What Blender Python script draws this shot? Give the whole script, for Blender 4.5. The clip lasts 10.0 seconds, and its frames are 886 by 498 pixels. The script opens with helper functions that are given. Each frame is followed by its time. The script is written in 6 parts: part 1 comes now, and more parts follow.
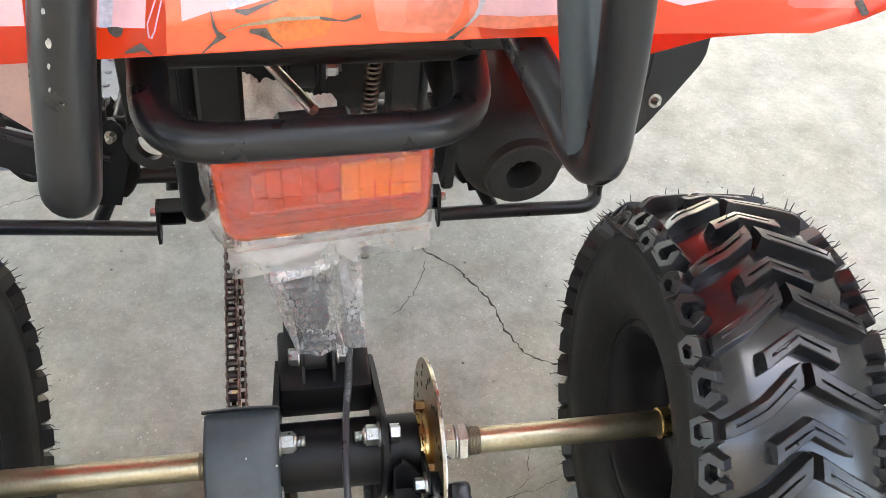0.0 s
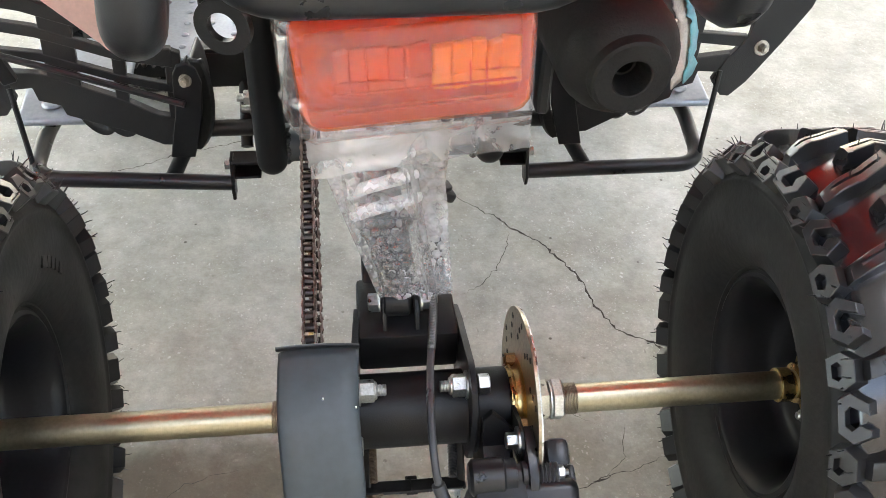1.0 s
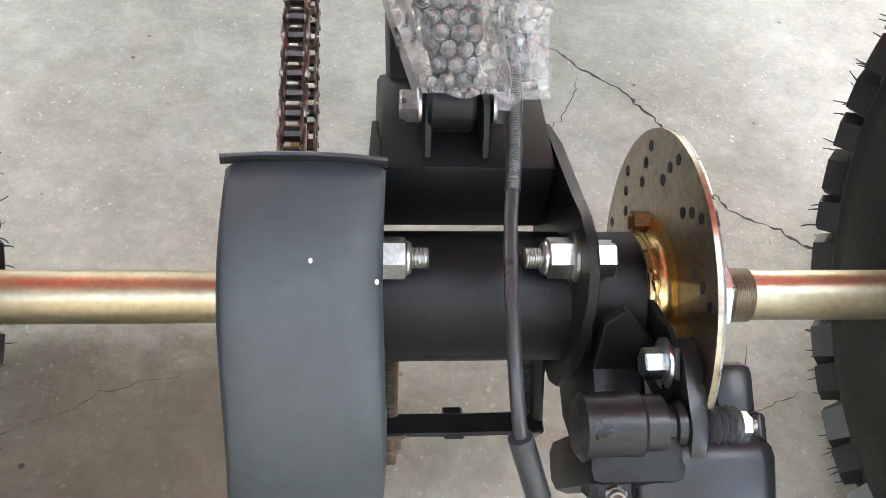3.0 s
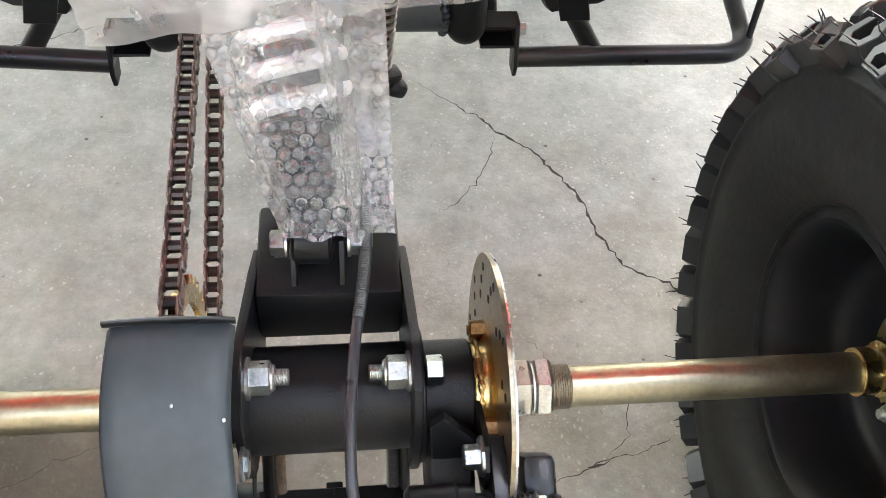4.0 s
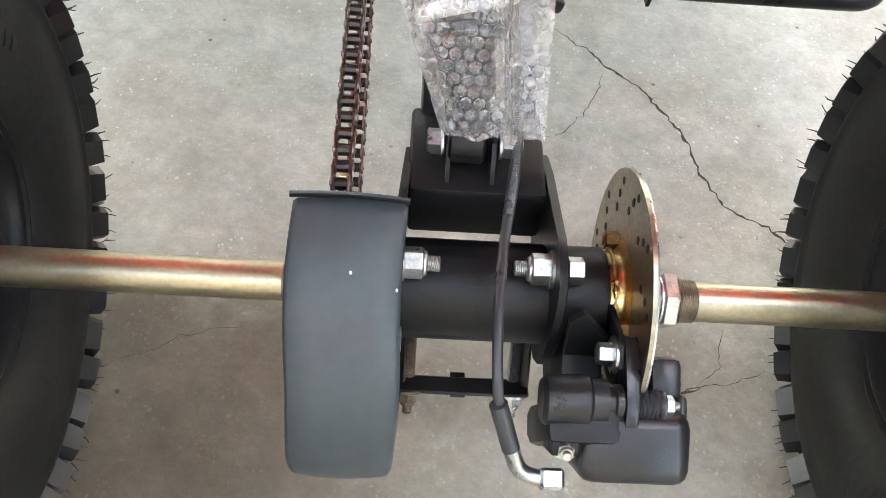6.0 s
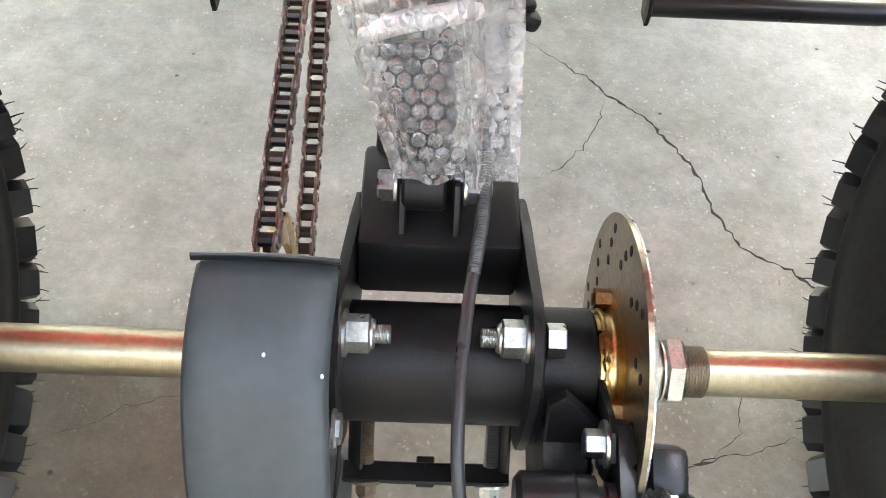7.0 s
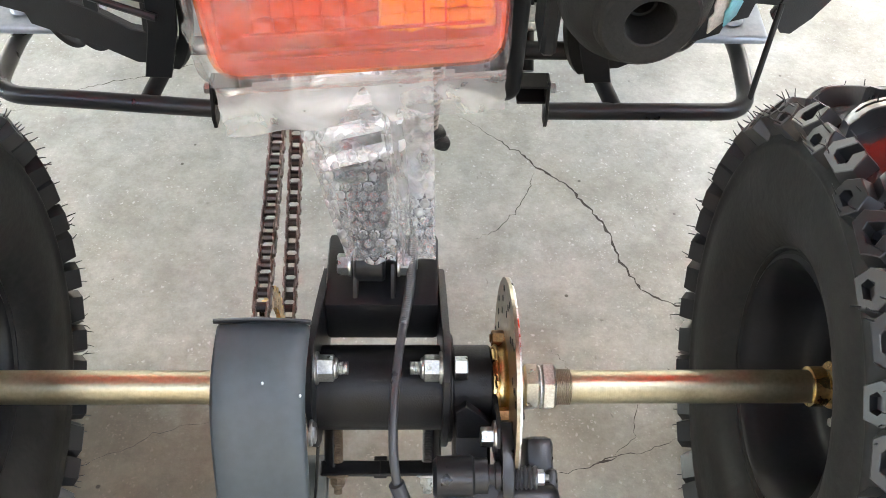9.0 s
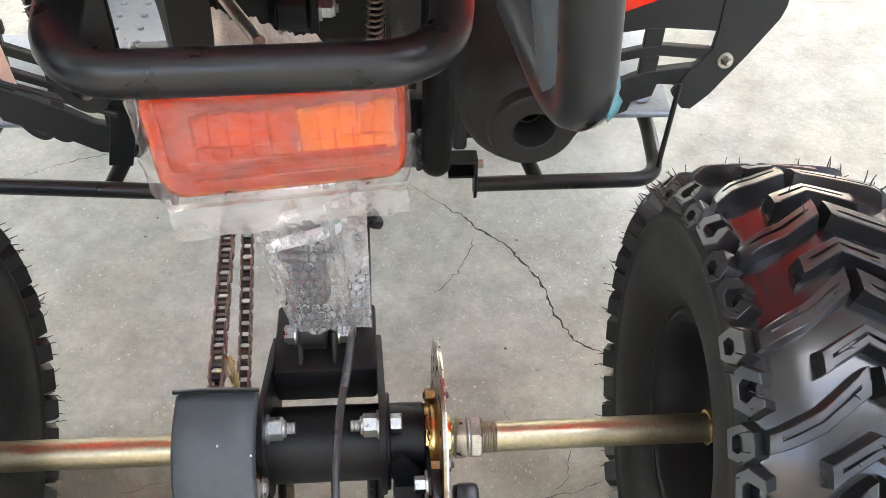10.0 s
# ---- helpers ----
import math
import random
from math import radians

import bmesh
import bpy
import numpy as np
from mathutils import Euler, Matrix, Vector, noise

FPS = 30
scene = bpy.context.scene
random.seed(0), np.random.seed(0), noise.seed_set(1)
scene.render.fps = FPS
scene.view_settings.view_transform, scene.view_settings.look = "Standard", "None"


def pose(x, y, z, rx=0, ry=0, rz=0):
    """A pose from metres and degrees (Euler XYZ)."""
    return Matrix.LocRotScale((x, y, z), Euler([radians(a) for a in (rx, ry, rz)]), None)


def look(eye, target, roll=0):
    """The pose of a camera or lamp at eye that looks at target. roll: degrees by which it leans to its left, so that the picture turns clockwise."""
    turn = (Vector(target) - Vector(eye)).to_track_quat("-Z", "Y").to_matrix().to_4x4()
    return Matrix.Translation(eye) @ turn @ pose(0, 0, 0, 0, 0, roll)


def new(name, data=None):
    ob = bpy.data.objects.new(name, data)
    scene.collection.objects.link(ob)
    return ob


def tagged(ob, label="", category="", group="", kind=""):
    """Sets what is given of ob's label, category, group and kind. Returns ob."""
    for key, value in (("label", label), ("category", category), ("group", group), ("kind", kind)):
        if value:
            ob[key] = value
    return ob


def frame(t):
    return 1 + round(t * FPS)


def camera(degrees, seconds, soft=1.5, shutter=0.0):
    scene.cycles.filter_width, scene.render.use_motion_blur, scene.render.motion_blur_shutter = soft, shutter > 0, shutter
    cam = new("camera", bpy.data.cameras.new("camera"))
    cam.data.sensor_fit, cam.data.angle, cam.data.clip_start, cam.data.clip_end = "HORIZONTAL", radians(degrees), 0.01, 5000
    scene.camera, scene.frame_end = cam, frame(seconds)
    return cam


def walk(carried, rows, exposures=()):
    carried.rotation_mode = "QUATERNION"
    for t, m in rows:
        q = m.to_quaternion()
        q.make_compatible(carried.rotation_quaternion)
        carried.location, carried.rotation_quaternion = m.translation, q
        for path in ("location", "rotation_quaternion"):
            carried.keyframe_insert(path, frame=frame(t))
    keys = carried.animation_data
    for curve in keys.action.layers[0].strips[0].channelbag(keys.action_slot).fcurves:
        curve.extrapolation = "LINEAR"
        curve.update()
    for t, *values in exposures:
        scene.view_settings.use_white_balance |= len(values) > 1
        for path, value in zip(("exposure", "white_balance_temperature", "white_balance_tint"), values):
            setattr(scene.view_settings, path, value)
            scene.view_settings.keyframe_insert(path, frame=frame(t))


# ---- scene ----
cam = camera(52.7, 10.0, 0.8, 0.0)
PATH = [
    (0, (-0.0427, -0.5399, 1.0550), (0.1395, 0.1679, 0.3725), 6.89),
    (0.5, (-0.0465, -0.5194, 1.0032), (0.0819, 0.2175, 0.3395), 4.56),
    (1, (-0.0540, -0.5433, 0.9332), (0.0513, 0.1982, 0.2706), 2.74),
    (1.5, (-0.0398, -0.4765, 0.7993), (0.0688, 0.2787, 0.1528), 2.20),
    (2, (-0.0726, -0.3630, 0.7092), (0.0348, 0.3956, 0.0666), 3.61),
    (2.5, (-0.0789, -0.3159, 0.6474), (0.0296, 0.3875, -0.0551), 6.31),
    (2.7, (-0.0778, -0.3057, 0.6121), (0.0292, 0.3744, -0.1132), 6.76),
    (3.8, (0.0033, -0.3253, 0.7251), (0.1092, 0.3317, -0.0213), 5.64),
    (4, (0.0149, -0.3267, 0.7585), (0.1196, 0.3326, 0.0139), 4.90),
    (4.5, (-0.0280, -0.3221, 0.7925), (0.0592, 0.3380, 0.0464), 3.99),
    (5, (-0.0467, -0.3553, 0.7930), (0.0303, 0.2899, 0.0328), 4.01),
    (5.2, (-0.0605, -0.3833, 0.7957), (0.0178, 0.2365, 0.0149), 5.62),
    (6.3, (-0.0511, -0.3458, 0.7367), (-0.0053, 0.2686, -0.0510), 7.16),
    (6.5, (-0.0364, -0.3243, 0.7189), (-0.0046, 0.2997, -0.0618), 6.18),
    (7, (-0.0130, -0.2897, 0.6928), (0.0174, 0.3536, -0.0722), 4.36),
    (7.5, (-0.0081, -0.2712, 0.7154), (0.0275, 0.3661, -0.0544), 3.89),
    (8, (0.0160, -0.3177, 0.7200), (0.0478, 0.3212, -0.0486), 3.59),
    (8.5, (0.0367, -0.3557, 0.7423), (0.0717, 0.3074, -0.0053), 3.33),
    (9, (0.0225, -0.4274, 0.8848), (0.0621, 0.2469, 0.1474), 2.76),
    (9.5, (0.0213, -0.4813, 0.9520), (0.0666, 0.2059, 0.2270), 1.66),
    (10, (0.0541, -0.4789, 0.9763), (0.1267, 0.2281, 0.2728), 2.59),
]
walk(cam, [(t, look(eye, target, roll)) for t, eye, target, roll in PATH], [(0.0, 4.26, 7850, 10), (1.5, 4.42, 7850, 10), (2.5, 4.63, 7850, 10), (4.5, 4.57, 7850, 10), (6.5, 4.66, 7850, 10), (8.5, 4.64, 7850, 10), (9.5, 4.53, 7850, 10), (10.0, 4.44, 7850, 10)])

# ---- world and light ----
world = bpy.data.worlds.new("World")
scene.world = world
world.use_nodes = True
wn = world.node_tree.nodes
sky = wn.new("ShaderNodeTexSky")
sky.sky_type, sky.sun_disc, sky.sun_elevation, sky.sun_rotation = "NISHITA", False, radians(50), radians(45)
sky.air_density, sky.dust_density = 1.0, 3.0
wn["Background"].inputs["Strength"].default_value = 0.15
world.node_tree.links.new(sky.outputs["Color"], wn["Background"].inputs["Color"])
sun_data = bpy.data.lights.new("sun", "SUN")
sun_data.energy, sun_data.angle, sun_data.color = 0.45, radians(100), (1.0, 0.97, 0.92)
sun = new("sun", sun_data)
sun.matrix_world = look((-1.2, 1.8, 4.0), (0, 0, 0))


# ---- materials ----
def material(name, color, rough=0.5, metal=0.0, vary=0.15, scale=30.0, bump=0.0, bump_scale=200.0, coat=0.0, spec=0.5):
    """A painted, rubber or metal surface: colour that varies at two scales, fine relief, uneven gloss."""
    m = bpy.data.materials.new(name)
    m.use_nodes = True
    nt = m.node_tree
    n, l = nt.nodes, nt.links
    b = n["Principled BSDF"]
    tc = n.new("ShaderNodeTexCoord")
    a = n.new("ShaderNodeTexNoise")
    a.inputs["Scale"].default_value, a.inputs["Detail"].default_value = scale, 5.0
    f = n.new("ShaderNodeTexNoise")
    f.inputs["Scale"].default_value, f.inputs["Detail"].default_value = scale * 9, 3.0
    l.new(tc.outputs["Object"], a.inputs["Vector"])
    l.new(tc.outputs["Object"], f.inputs["Vector"])
    add = n.new("ShaderNodeMath")
    add.operation = "ADD"
    l.new(a.outputs["Fac"], add.inputs[0])
    l.new(f.outputs["Fac"], add.inputs[1])
    ramp = n.new("ShaderNodeMapRange")
    ramp.inputs["From Min"].default_value, ramp.inputs["From Max"].default_value = 0.7, 1.3
    ramp.inputs["To Min"].default_value, ramp.inputs["To Max"].default_value = 1 - vary, 1 + vary
    l.new(add.outputs[0], ramp.inputs["Value"])
    mul = n.new("ShaderNodeVectorMath")
    mul.operation = "SCALE"
    mul.inputs[0].default_value = color
    l.new(ramp.outputs[0], mul.inputs["Scale"])
    l.new(mul.outputs[0], b.inputs["Base Color"])
    rr = n.new("ShaderNodeMapRange")
    rr.inputs["From Min"].default_value, rr.inputs["From Max"].default_value = 0.3, 0.7
    rr.inputs["To Min"].default_value, rr.inputs["To Max"].default_value = rough * 0.85, min(1, rough * 1.15)
    l.new(a.outputs["Fac"], rr.inputs["Value"])
    l.new(rr.outputs[0], b.inputs["Roughness"])
    b.inputs["Metallic"].default_value, b.inputs["Coat Weight"].default_value, b.inputs["Specular IOR Level"].default_value = metal, coat, spec
    b.inputs["Coat Roughness"].default_value = 0.08
    if bump:
        g = n.new("ShaderNodeTexNoise")
        g.inputs["Scale"].default_value, g.inputs["Detail"].default_value = bump_scale, 4.0
        l.new(tc.outputs["Object"], g.inputs["Vector"])
        bp = n.new("ShaderNodeBump")
        bp.inputs["Strength"].default_value, bp.inputs["Distance"].default_value = bump, 0.002
        l.new(g.outputs["Fac"], bp.inputs["Height"])
        l.new(bp.outputs[0], b.inputs["Normal"])
    return m


BLACK = material("black_powder_coat", (0.0068, 0.0070, 0.0078), 0.42, vary=0.25, bump=0.14, bump_scale=700, spec=0.32)
GREY = material("grey_black_tube_paint", (0.0125, 0.0132, 0.0145), 0.31, vary=0.15, bump=0.08, bump_scale=900, spec=0.45)
HEAT_BLACK = material("matt_heatproof_black", (0.013, 0.0125, 0.012), 0.62, vary=0.3, scale=40, bump=0.2, bump_scale=500, spec=0.25)
COVER = material("dark_grey_satin_paint", (0.043, 0.055, 0.061), 0.46, vary=0.12, scale=14, bump=0.05, bump_scale=1200)
RUBBER = material("tyre_rubber", (0.0115, 0.0115, 0.0125), 0.31, vary=0.2, scale=18, bump=0.10, bump_scale=260, spec=0.6)
TREAD = material("glossy_tread_rubber", (0.010, 0.0105, 0.012), 0.20, vary=0.08, scale=10, spec=0.7)
SIDEWALL = material("tyre_sidewall_rubber", (0.0130, 0.0127, 0.0118), 0.56, vary=0.4, scale=14, bump=0.22, bump_scale=140, spec=0.2)
PLASTIC = material("black_plastic", (0.013, 0.013, 0.0135), 0.42, vary=0.2, bump=0.25, bump_scale=700, spec=0.35)
ZINC = material("zinc_plated_steel", (0.54, 0.56, 0.55), 0.30, 1.0, vary=0.25, scale=60, bump=0.12, bump_scale=400)
STEEL = material("worn_steel", (0.32, 0.3, 0.27), 0.4, 1.0, vary=0.3, scale=60, bump=0.1)
CHAIN = material("oiled_chain_steel", (0.27, 0.215, 0.195), 0.33, 1.0, vary=0.35, scale=120, bump=0.1)
ROLLER = material("brown_chain_roller", (0.05, 0.042, 0.039), 0.35, 0.7, vary=0.3, scale=120)
THREAD = material("cut_thread_steel", (0.44, 0.40, 0.33), 0.38, 1.0, vary=0.3, scale=90)
GOLD = material("yellow_zinc_steel", (0.58, 0.42, 0.19), 0.28, 1.0, vary=0.3, scale=45, bump=0.06)
HOSE = material("brake_hose_rubber", (0.040, 0.042, 0.046), 0.3, vary=0.1, bump=0.1, bump_scale=900)
ALU = material("pressed_aluminium", (0.34, 0.37, 0.42), 0.42, 0.6, vary=0.12, scale=20)
WHITE = material("white_spring_paint", (0.74, 0.74, 0.73), 0.4, vary=0.06)
BLUE = material("pale_blue_tape", (0.16, 0.42, 0.5), 0.5, vary=0.15)
DIRT = material("crack_dirt", (0.055, 0.048, 0.04), 0.9, vary=0.4, scale=90)
PINK = material("pale_pink_fender_plastic", (0.80, 0.54, 0.50), 0.35, vary=0.08, coat=0.4)
DISC = material("dull_yellow_zinc_disc", (0.36, 0.315, 0.24), 0.34, 1.0, vary=0.3, scale=30, bump=0.08)
RIM = material("rim_gloss_black", (0.0075, 0.0075, 0.0085), 0.40, vary=0.3, spec=0.2)
KNOB = material("knob_rubber", (0.013, 0.013, 0.014), 0.38, vary=0.2, scale=30, bump=0.06, bump_scale=300, spec=0.5)
PALE_GOLD = material("pale_yellow_zinc_steel", (0.60, 0.595, 0.53), 0.32, 1.0, vary=0.16, scale=60, bump=0.05)
BARE = material("hole_dark", (0.008, 0.008, 0.008), 0.6, vary=0.1)
FOAM = material("crumpled_packing_paper", (0.50, 0.46, 0.42), 0.8, vary=0.2, scale=60, bump=0.9, bump_scale=160)
WALL = material("unseen_wall_plaster", (0.40, 0.385, 0.36), 0.9, vary=0.1, scale=2, bump=0.1, bump_scale=60)
ROOF = material("unseen_roof_sheet", (0.7, 0.71, 0.72), 0.7, vary=0.1, scale=2)


def axle_material():
    """Yellow zinc plating with a rubbed red stain along the top and fine turning marks."""
    m = material("yellow_zinc_axle", (0.47, 0.43, 0.305), 0.38, 1.0, vary=0.15, scale=30)
    n, l = m.node_tree.nodes, m.node_tree.links
    b = n["Principled BSDF"]
    tc = n.new("ShaderNodeTexCoord")
    wave = n.new("ShaderNodeTexWave")
    wave.bands_direction = "X"
    wave.inputs["Scale"].default_value, wave.inputs["Distortion"].default_value = 160, 0.6
    l.new(tc.outputs["Object"], wave.inputs["Vector"])
    bp = n.new("ShaderNodeBump")
    bp.inputs["Strength"].default_value, bp.inputs["Distance"].default_value = 0.03, 0.001
    l.new(wave.outputs["Fac"], bp.inputs["Height"])
    l.new(bp.outputs[0], b.inputs["Normal"])
    return m


DULL_SPRING = material("dull_grey_spring", (0.10, 0.10, 0.10), 0.35, 0.5, vary=0.2, scale=80)
RUSTY = material("rusty_oily_steel", (0.16, 0.12, 0.085), 0.55, 0.7, vary=0.5, scale=150, bump=0.5, bump_scale=500)
BROWN_ZINC = material("brown_yellow_zinc", (0.34, 0.19, 0.09), 0.35, 1.0, vary=0.3, scale=80, bump=0.1)
AXLE = axle_material()


def concrete():
    """Worn grey concrete: cloudy stains, brown dirt, pale aggregate, fine pits and painted shade."""
    m = bpy.data.materials.new("worn_concrete")
    m.use_nodes = True
    n, l = m.node_tree.nodes, m.node_tree.links
    b = n["Principled BSDF"]
    tc = n.new("ShaderNodeTexCoord")

    def noise_tex(scale, detail, rough=0.55):
        t = n.new("ShaderNodeTexNoise")
        t.inputs["Scale"].default_value, t.inputs["Detail"].default_value, t.inputs["Roughness"].default_value = scale, detail, rough
        l.new(tc.outputs["Object"], t.inputs["Vector"])
        return t.outputs["Fac"]

    def ramp(fac, stops):
        r = n.new("ShaderNodeValToRGB")
        e = r.color_ramp.elements
        e[0].position, e[0].color = stops[0][0], (*stops[0][1], 1)
        e[1].position, e[1].color = stops[1][0], (*stops[1][1], 1)
        l.new(fac, r.inputs["Fac"])
        return r.outputs["Color"]

    def mix(kind, fac, a, c):
        x = n.new("ShaderNodeMix")
        x.data_type, x.blend_type = "RGBA", kind
        if isinstance(fac, float):
            x.inputs[0].default_value = fac
        else:
            l.new(fac, x.inputs[0])
        l.new(a, x.inputs[6])
        if isinstance(c, tuple):
            x.inputs[7].default_value = (*c, 1)
        else:
            l.new(c, x.inputs[7])
        return x.outputs[2]

    base = ramp(noise_tex(3.2, 8, 0.6), [(0.3, (0.375, 0.375, 0.345)), (0.7, (0.495, 0.50, 0.475))])
    fine = ramp(noise_tex(26, 8, 0.66), [(0.3, (0.84, 0.83, 0.81)), (0.68, (1.07, 1.07, 1.07))])
    c = mix("MULTIPLY", 0.9, base, fine)
    stain = ramp(noise_tex(2.1, 6), [(0.47, (0, 0, 0)), (0.66, (1, 1, 1))])
    c = mix("MIX", stain, c, mix("MULTIPLY", 1.0, c, (0.92, 0.90, 0.85)))
    blot = ramp(noise_tex(6.5, 7, 0.65), [(0.36, (0.87, 0.865, 0.85)), (0.64, (1.07, 1.07, 1.07))])
    c = mix("MULTIPLY", 1.0, c, blot)
    c = mix("MULTIPLY", 1.0, c, ramp(noise_tex(120, 6, 0.75), [(0.32, (0.88, 0.87, 0.86)), (0.66, (1.09, 1.09, 1.08))]))
    # pale aggregate showing through
    vo = n.new("ShaderNodeTexVoronoi")
    vo.inputs["Scale"].default_value = 210
    l.new(tc.outputs["Object"], vo.inputs["Vector"])
    dots = ramp(vo.outputs["Distance"], [(0.10, (1, 1, 1)), (0.30, (0, 0, 0))])
    patch = ramp(noise_tex(11, 7, 0.7), [(0.50, (0, 0, 0)), (0.66, (0.7, 0.7, 0.7))])
    agg = mix("MULTIPLY", 1.0, dots, patch)
    c = mix("MIX", agg, c, (0.66, 0.65, 0.62))
    # dark specks
    v2 = n.new("ShaderNodeTexVoronoi")
    v2.inputs["Scale"].default_value = 28
    l.new(tc.outputs["Object"], v2.inputs["Vector"])
    spk = ramp(v2.outputs["Distance"], [(0.05, (1, 1, 1)), (0.085, (0, 0, 0))])
    c = mix("MIX", mix("MULTIPLY", 1.0, spk, ramp(noise_tex(14, 3), [(0.55, (0, 0, 0)), (0.62, (1, 1, 1))])), c, (0.13, 0.12, 0.105))
    # small sharp chips and scrapes, pale and dark, in loose patches
    for scale, low, high, stretch, tint, hold in ((46, 0.09, 0.15, (1.0, 1.7, 1.0), (0.64, 0.64, 0.61), 0.56), (33, 0.07, 0.12, (2.2, 0.8, 1.0), (0.23, 0.22, 0.20), 0.55), (75, 0.11, 0.19, (1.3, 1.0, 1.0), (0.61, 0.61, 0.59), 0.48), (150, 0.12, 0.22, (1.0, 1.2, 1.0), (0.60, 0.60, 0.58), 0.47)):
        mp = n.new("ShaderNodeMapping")
        mp.inputs["Scale"].default_value, mp.inputs["Rotation"].default_value = stretch, (0, 0, scale * 0.1)
        warp = n.new("ShaderNodeTexNoise")
        warp.inputs["Scale"].default_value, warp.inputs["Detail"].default_value = scale * 2.5, 3
        l.new(tc.outputs["Object"], warp.inputs["Vector"])
        bent = n.new("ShaderNodeVectorMath")
        bent.operation = "MULTIPLY_ADD"
        l.new(warp.outputs["Color"], bent.inputs[0])
        bent.inputs[1].default_value = (0.008, 0.008, 0.0)
        l.new(tc.outputs["Object"], bent.inputs[2])
        l.new(bent.outputs[0], mp.inputs["Vector"])
        chip = n.new("ShaderNodeTexVoronoi")
        chip.inputs["Scale"].default_value = scale
        l.new(mp.outputs[0], chip.inputs["Vector"])
        spot = ramp(chip.outputs["Distance"], [(low, (1, 1, 1)), (high, (0, 0, 0))])
        c = mix("MIX", mix("MULTIPLY", 1.0, spot, ramp(noise_tex(scale * 0.28, 4), [(hold, (0, 0, 0)), (hold + 0.08, (0.8, 0.8, 0.8))])), c, tint)
    # brown dust trodden in behind the bike, with shade painted in on the left
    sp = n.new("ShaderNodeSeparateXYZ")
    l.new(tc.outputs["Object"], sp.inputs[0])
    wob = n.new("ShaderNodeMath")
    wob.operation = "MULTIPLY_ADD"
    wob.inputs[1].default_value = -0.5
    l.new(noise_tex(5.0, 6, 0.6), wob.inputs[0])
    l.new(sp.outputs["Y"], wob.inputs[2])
    dust_shade = n.new("ShaderNodeMapRange")
    dust_shade.interpolation_type = "SMOOTHSTEP"
    dust_shade.inputs["From Min"].default_value, dust_shade.inputs["From Max"].default_value = -0.01, -0.16
    l.new(wob.outputs[0], dust_shade.inputs["Value"])
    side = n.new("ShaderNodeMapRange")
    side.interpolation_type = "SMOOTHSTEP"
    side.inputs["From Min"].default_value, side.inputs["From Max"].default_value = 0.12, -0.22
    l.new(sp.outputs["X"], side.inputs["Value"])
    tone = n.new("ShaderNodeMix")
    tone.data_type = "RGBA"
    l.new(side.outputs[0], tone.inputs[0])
    # the left tone is dust plus shade, both put into the colour
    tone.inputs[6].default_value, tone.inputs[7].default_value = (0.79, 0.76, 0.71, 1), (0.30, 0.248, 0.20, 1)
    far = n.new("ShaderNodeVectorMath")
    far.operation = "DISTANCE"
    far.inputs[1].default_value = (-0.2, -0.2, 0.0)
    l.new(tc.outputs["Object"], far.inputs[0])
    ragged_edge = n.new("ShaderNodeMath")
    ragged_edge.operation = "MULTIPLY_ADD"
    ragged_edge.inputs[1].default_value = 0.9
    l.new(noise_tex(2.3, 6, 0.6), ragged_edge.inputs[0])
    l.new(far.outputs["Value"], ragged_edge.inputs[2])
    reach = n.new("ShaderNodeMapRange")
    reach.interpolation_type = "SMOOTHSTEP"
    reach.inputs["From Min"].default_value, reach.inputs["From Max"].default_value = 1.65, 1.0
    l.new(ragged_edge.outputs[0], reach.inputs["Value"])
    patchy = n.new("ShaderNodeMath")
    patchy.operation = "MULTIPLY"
    l.new(dust_shade.outputs[0], patchy.inputs[0])
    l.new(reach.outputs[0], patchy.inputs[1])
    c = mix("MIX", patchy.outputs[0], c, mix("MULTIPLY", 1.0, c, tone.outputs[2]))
    l.new(c, b.inputs["Base Color"])
    b.inputs["Roughness"].default_value = 0.62
    bp = n.new("ShaderNodeBump")
    bp.inputs["Strength"].default_value, bp.inputs["Distance"].default_value = 0.3, 0.003
    l.new(noise_tex(60, 8, 0.62), bp.inputs["Height"])
    l.new(bp.outputs[0], b.inputs["Normal"])
    return m


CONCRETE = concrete()


